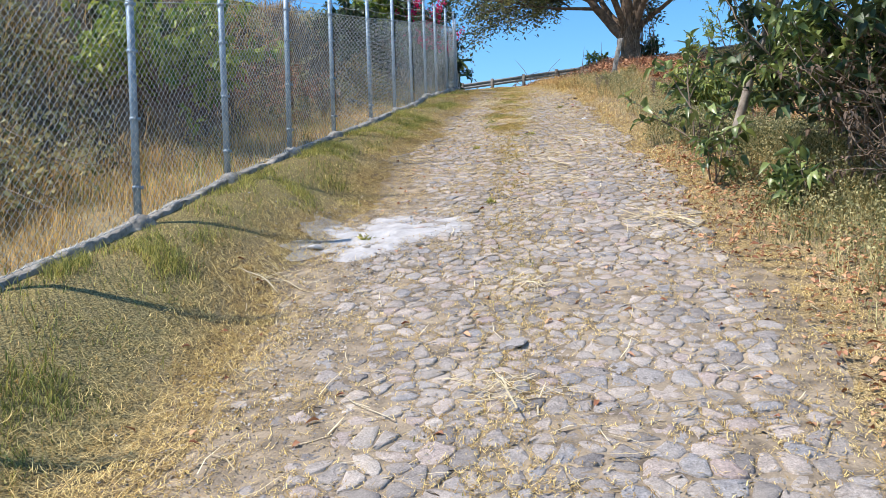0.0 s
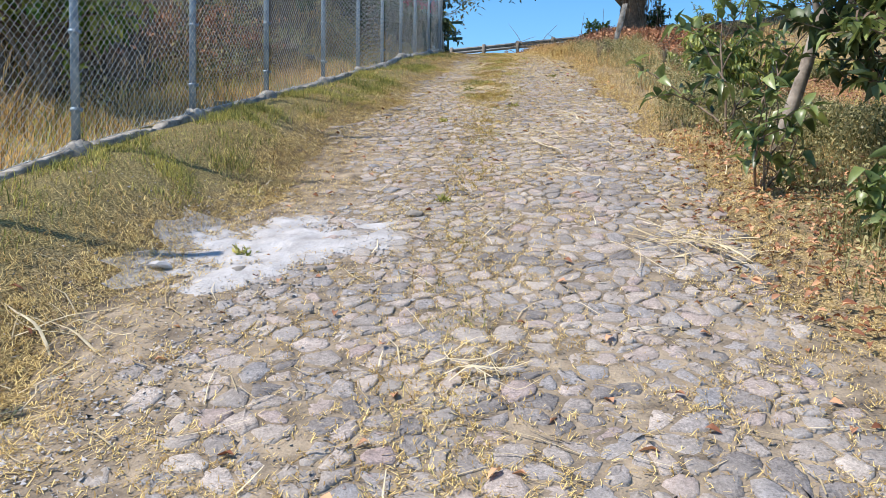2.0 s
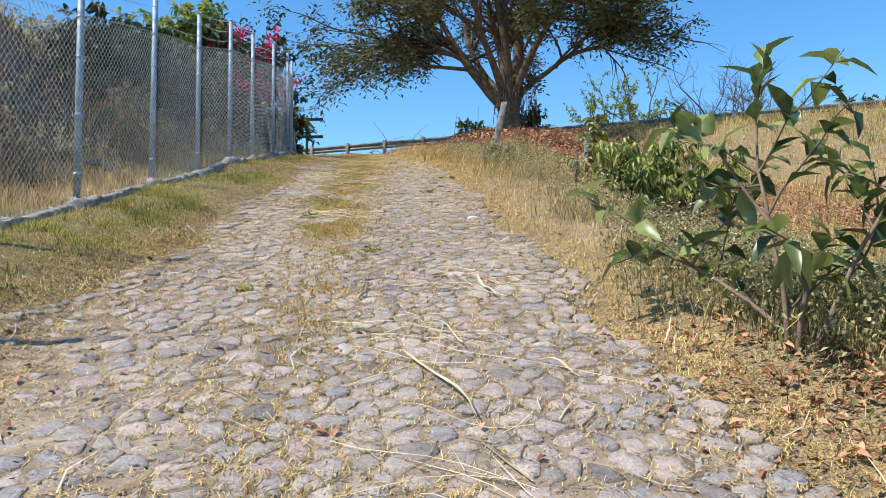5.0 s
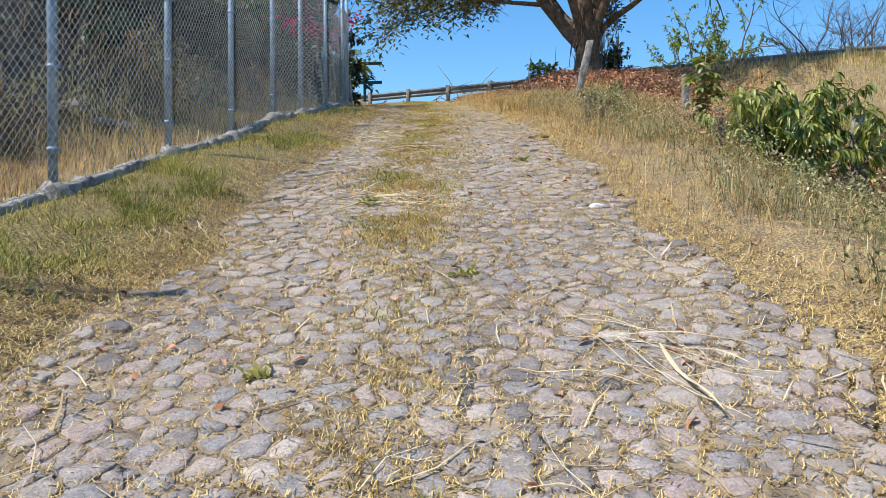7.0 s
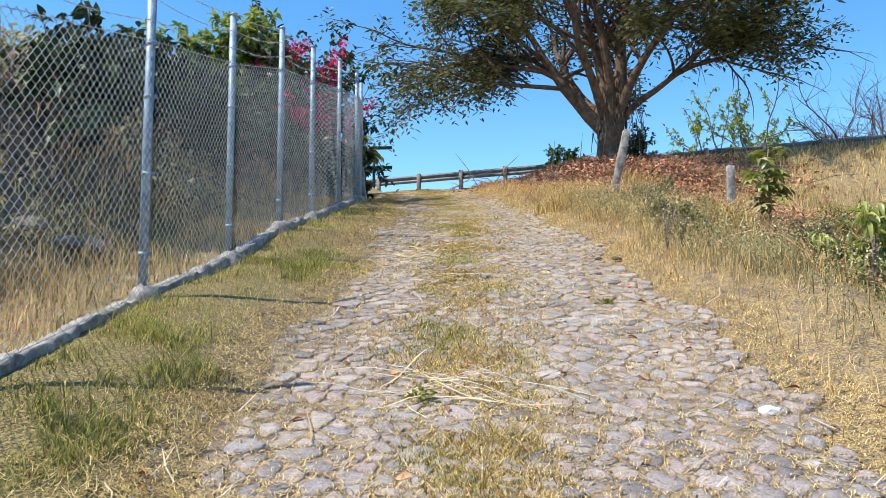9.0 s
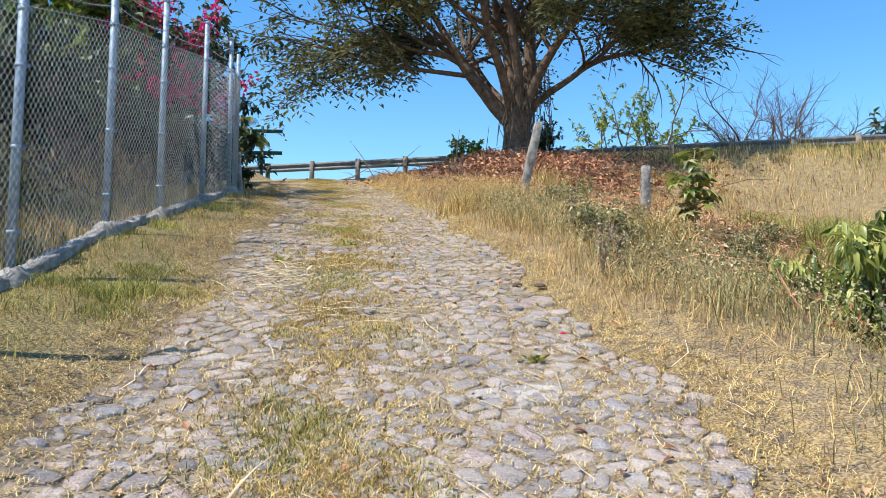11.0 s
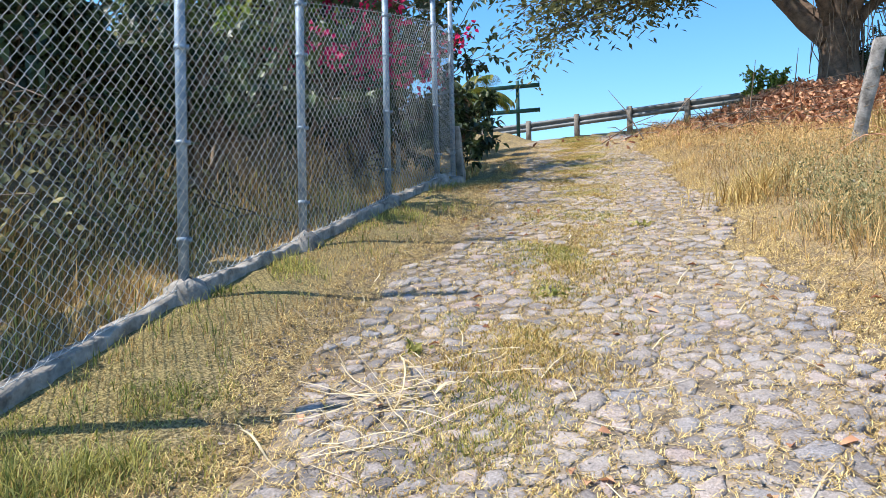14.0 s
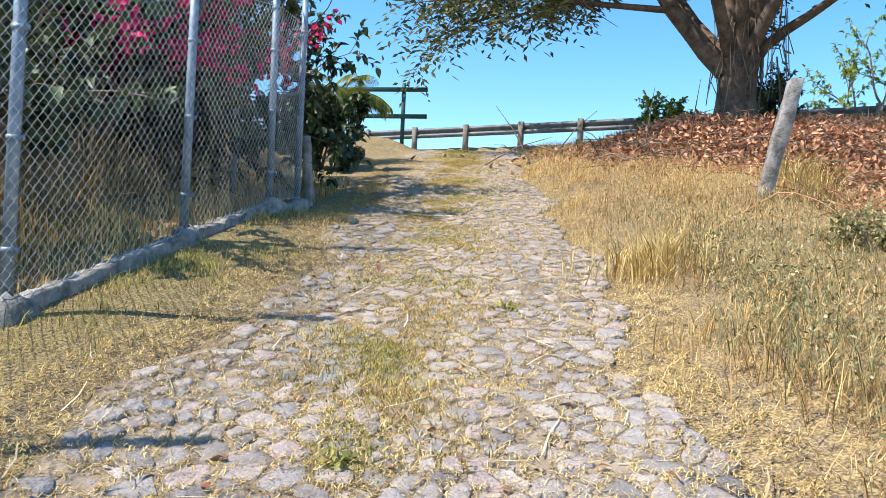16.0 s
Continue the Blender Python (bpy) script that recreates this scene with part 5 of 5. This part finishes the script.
build_bundle("dry_stalks", -2.35, 17.35, 0.2, 6, 0.75, 0.3, 0.014, "flattened bundle of dry straw across the lane", 207)
build_bundle("dry_stalks", -1.9, 17.2, -0.5, 4, 1.0, 0.15, 0.018, "long dry stalk lying across the lane", 208)
build_bundle("dry_stalks", -2.75, 21.4, -0.35, 9, 0.75, 0.7, 0.022, "strewn bundle of pale dry stalks on the lane", 209, 0.05)
build_bundle("dry_stalks", -2.9, 20.9, 0.2, 5, 0.8, 0.5, 0.014, "strewn dry straw on the lane", 210, 0.04)
build_bundle("dry_stalks", -2.2, 20.1, 0.0, 4, 0.9, 0.3, 0.014, "band of dry straw across the lane", 211)
build_bundle("dry_stalks", -0.6, 14.2, -0.5, 7, 0.8, 0.4, 0.02, "dry stalks at the lane's edge", 212)
build_bundle("dry_stalks", -1.0, 13.0, 0.3, 5, 0.6, 0.9, 0.016, "tangled dry stalks on the cobbles", 213, 0.05)


def build_weed(x, y, height, seed, mat, label):
    height *= 0.7
    rng = np.random.default_rng(seed)
    ob = thing("weed", x, y, float(ground_height(x, y)), label, "weed")
    at = np.stack([rng.normal(0, 0.03, 40), rng.normal(0, 0.03, 40), rng.uniform(0.02, height * 0.8, 40)], -1)
    v, q, t = leaves(at, rand_dirs(40, 0.7), rand_dirs(40, 1), rng.uniform(0.03, 0.075, 40), 0.02, 0.2)
    part("foliage", Build().add(v, q, t), mat, ob)
    part("stem", Build().tube([(0, 0, -0.02), (0.01, 0, height * 0.6), (0, 0.01, height)], 0.004, 4), M_TWIG, ob)


def build_dead_weed(x, y, height, seed):
    """Dark dry stalks of a dead weed with withered leaves and seeds."""
    rng = np.random.default_rng(seed)
    ob = thing("dead_weed", x, y, float(ground_height(x, y)) - 0.02, "dead dark brown weed stalks standing in the grass", "weed")
    for k in range(4):
        d = rng.normal(0, 0.06, 2)
        h = height * rng.uniform(0.6, 1.0)
        line = np.array([(0, 0, 0), (d[0] * 0.4, d[1] * 0.4, h * 0.5), (d[0], d[1], h)])
        at = np.stack([np.interp(rng.uniform(0.25, 1, 60), (0, 0.5, 1), line[:, c]) for c in range(3)], -1) + rng.normal(0, 0.018, (60, 3))
        at[:, 2] = rng.uniform(0.2 * h, h, 60)
        at[:, 0], at[:, 1] = [np.interp(at[:, 2], line[:, 2], line[:, c]) + rng.normal(0, 0.02, 60) for c in (0, 1)]
        v, t = small_leaves(at, rand_dirs(60, -0.3), rand_dirs(60), rng.uniform(0.02, 0.045, 60), 0.014)
        part("stalk", Build().tube(line, [0.007, 0.006, 0.003], 5).add(v, t), M_TWIG, ob)


for k, (x, y, h) in enumerate(((-0.12, 21.0, 0.6), (0.1, 21.3, 0.45), (0.35, 24.2, 0.5), (1.0, 19.0, 0.5))):
    build_dead_weed(x, y, h, 620 + k)


def build_tuft(x, y, height, radius, count, mat, label, seed):
    """A clump of long grass blades arching from one root."""
    rng = np.random.default_rng(seed)
    p = on_ground(x + rng.normal(0, radius, count), y + rng.normal(0, radius, count), -0.02)
    v, q, t = blades(p, rng.uniform(0.5, 1.0, count) * height, rng.uniform(0.006, 0.012, count), (0, 0, 0), 1.1)
    tagged(new("grass_tuft", mesh_of("grass_tuft", v, [q, t], mat)), label, "grass", "tufts of long grass")


for k, (x, y, h, r) in enumerate(((5.6, 27.5, 0.75, 0.3), (6.4, 28.3, 0.7, 0.3), (5.2, 29.2, 0.6, 0.3), (7.2, 29.5, 0.7, 0.35), (4.4, 25.0, 0.55, 0.25))):
    build_tuft(x, y, h, r, 700, M_GREEN_GRASS, "tuft of long green grass on the slope", 640 + k)
for k, (x, y, h, r) in enumerate(((1.35, 30.4, 0.75, 0.2), (0.9, 22.5, 0.5, 0.2), (-0.9, 26.0, 0.4, 0.2), (3.4, 24.4, 0.5, 0.22))):
    build_tuft(x, y, h, r, 450, M_CHAFF, "tuft of bright yellow dry grass", 660 + k)


for k, (x, y, h) in enumerate(((-2.28, 17.1, 0.16), (-1.6, 10.5, 0.07), (-2.7, 9.2, 0.12), (-2.35, 22.9, 0.14), (-1.0, 19.2, 0.1), (-2.2, 14.0, 0.08), (-1.4, 15.3, 0.08), (-2.9, 21.9, 0.12), (-1.9, 25.0, 0.1))):
    build_weed(x, y, h, 400 + k, M_GREEN_GRASS, "small green weed growing between the cobbles")


def build_dust():
    """Sand grains and clods thinning out round the spill and down the wheel track."""
    rng = np.random.default_rng(500)
    n = 4500
    k = rng.uniform(0, 1, n)
    x = np.where(k < 0.6, rng.normal(-2.35, 0.6, n), -2.35 - 0.25 * (k - 0.6) * 2 + rng.normal(0, 0.2, n))
    y = np.where(k < 0.6, rng.normal(9.5, 0.55, n), 9.0 - 3.2 * (k - 0.6) / 0.4 + rng.normal(0, 0.2, n))
    p = on_ground(x, y, 0.036)
    s = rng.uniform(0.003, 0.010, n)[:, None]
    c = np.stack([p + rng.normal(0, 1, (n, 3)) * s * [1, 1, 0.3] for q in range(4)], 1)
    c[:, 3, 2] += s[:, 0]
    f = np.arange(n)[:, None] * 4
    tagged(new("sand_grains", mesh_of("sand_grains", c.reshape(-1, 3), np.concatenate([f + np.array([[0, 1, 3]]), f + np.array([[1, 2, 3]]), f + np.array([[2, 0, 3]])]), M_SAND)), "crumbs of white sand round the spill", "sand", kind="stuff")


build_dust()


def build_grit():
    """Gravel crumbs lodged between the cobbles."""
    rng = np.random.default_rng(510)
    x, y = scatter(60000, -4.5, 1.2, 4.5, 26, lambda x, y: (x > road_left(y) - 0.2) * (x < road_right(y) + 0.2) * (0.3 + 0.7 * smooth(waves(x, y, 2.9, 41), -0.4, 0.6)), rng)
    n = len(x)
    s = rng.uniform(0.003, 0.011, n)[:, None]
    c = np.stack([on_ground(x, y, 0.03) + rng.normal(0, 1, (n, 3)) * s * [1, 1, 0.2] for q in range(4)], 1)
    c[:, 3, 2] += s[:, 0]
    f = np.arange(n)[:, None] * 4
    tagged(new("grit", mesh_of("grit", c.reshape(-1, 3), np.concatenate([f + np.array([[0, 1, 3]]), f + np.array([[1, 2, 3]]), f + np.array([[2, 0, 3]])]), M_STONE_FAR)), "grey grit lodged between the cobbles", "grit", kind="stuff")


build_grit()


build_patch("dark_stain", -1.36, 14.1, 0.09, 0.85, 0.026, 0.03, M_STAIN, "dark streak worn along the cobbles", 8, 0.004)["category"] = "stain"
for k, (x, y) in enumerate(((-0.83, 21.0), (-0.66, 20.9))):
    husk = build_rock("dry_husk", x, y, 0.04, 70 + k, M_BARK, "curled brown dry husk lying at the lane's edge", 0.75)
    husk["category"] = "husk"
build_rock("litter", -0.72, 19.75, 0.02, 75, M_PETAL, "crumpled scrap of red litter at the lane's edge", 0.4)["category"] = "litter"


# ---- paving stones ----
def build_cobbles():
    """Irregular stones of mixed sizes, laid in cells round uneven centres, with open joints."""
    rng = np.random.default_rng(11)
    px, py, alive, nx, ny = STONE_X, STONE_Y, STONE_LAID, STONE_NX, STONE_NY
    joined, singles = Build(), []
    near = sorted(((a, b) for a in range(-3, 4) for b in range(-3, 4) if a or b), key=lambda q: q[0] ** 2 + q[1] ** 2)
    for i in range(3, ny - 3):
        left, right = float(road_left(py[i, 0])), float(road_right(py[i, 0]))
        for j in range(3, nx - 3):
            x, y = px[i, j], py[i, j]
            if not alive[i, j] or x < left + 0.12 or x > right + 0.02:
                continue
            dirt = float(smooth(left + 0.95 - x, 0.0, 0.5) * (1 - smooth(y, 10, 15)))
            if rng.random() < dirt * 0.8 or rng.random() < 0.03:
                continue
            poly = [(x - 0.19, y - 0.15), (x + 0.19, y - 0.15), (x + 0.19, y + 0.15), (x - 0.19, y + 0.15)]
            for a, b in near:
                if not alive[i + a, j + b]:
                    continue
                qx, qy = px[i + a, j + b], py[i + a, j + b]
                ux, uy = qx - x, qy - y
                lim = (ux * (qx + x) + uy * (qy + y)) / 2
                side = [ux * p[0] + uy * p[1] - lim for p in poly]
                if max(side) <= 0:
                    continue
                out = []
                for k in range(len(poly)):
                    p, r, sp, sr = poly[k], poly[k - 1], side[k], side[k - 1]
                    if (sp > 0) != (sr > 0):
                        f = sr / (sr - sp)
                        out.append((r[0] + (p[0] - r[0]) * f, r[1] + (p[1] - r[1]) * f))
                    if sp <= 0:
                        out.append(p)
                poly = out
            if len(poly) < 3:
                continue
            p = np.array(poly)
            r = np.roll(p, -1, 0)
            p = np.stack([p * 0.8 + r * 0.2, p * 0.2 + r * 0.8], 1).reshape(-1, 2)
            mid = p.mean(0)
            arm = p - mid
            size = np.linalg.norm(arm, axis=1, keepdims=True)
            joint = rng.uniform(0.003, 0.02)
            arm = arm * np.clip(1 - joint / (size + 1e-6), 0.5, 1) + rng.normal(0, 0.006, p.shape)
            n = len(p)
            tilt = rng.normal(0, 0.03, 2)
            proud = rng.uniform(0.03, 0.042) - 0.01 * dirt
            base = float(ground_height(*mid))
            rise = (float(ground_height(mid[0], mid[1] + 0.05)) - base) / 0.05

            def ring(f, h):
                w = arm * f
                return np.column_stack([mid + w, base + rise * w[:, 1] + h + w @ tilt])

            v = np.concatenate([ring(1.0, -0.03), ring(0.985, proud - 0.008 + rng.normal(0, 0.003, n)), ring(0.92, proud - 0.002 + rng.normal(0, 0.003, n)),
                                ring(0.5, proud + rng.normal(0, 0.0035, n)), [[*mid, base + proud + rng.normal(0, 0.003)]]])
            t = np.arange(n)
            u = (t + 1) % n
            quads = np.concatenate([np.stack([t + o, u + o, u + o + n, t + o + n], -1) for o in (0, n, 2 * n)])
            tris = np.stack([t + 3 * n, u + 3 * n, np.full(n, 4 * n)], -1)
            if 13.6 < y < 16.6 and -2.75 < x < -0.15 and len(singles) < 300:
                singles.append((mid, v, quads, tris))
            else:
                joined.add(v, quads, tris)
    ob = part("cobbles", joined, M_STONE_FAR, ROAD, "worn grey cobbles")
    ob["kind"] = "stuff"
    for mid, v, quads, tris in singles:
        part("cobble", mesh_of("cobble", v, [quads, tris], M_STONE), None, ROAD)


build_cobbles()
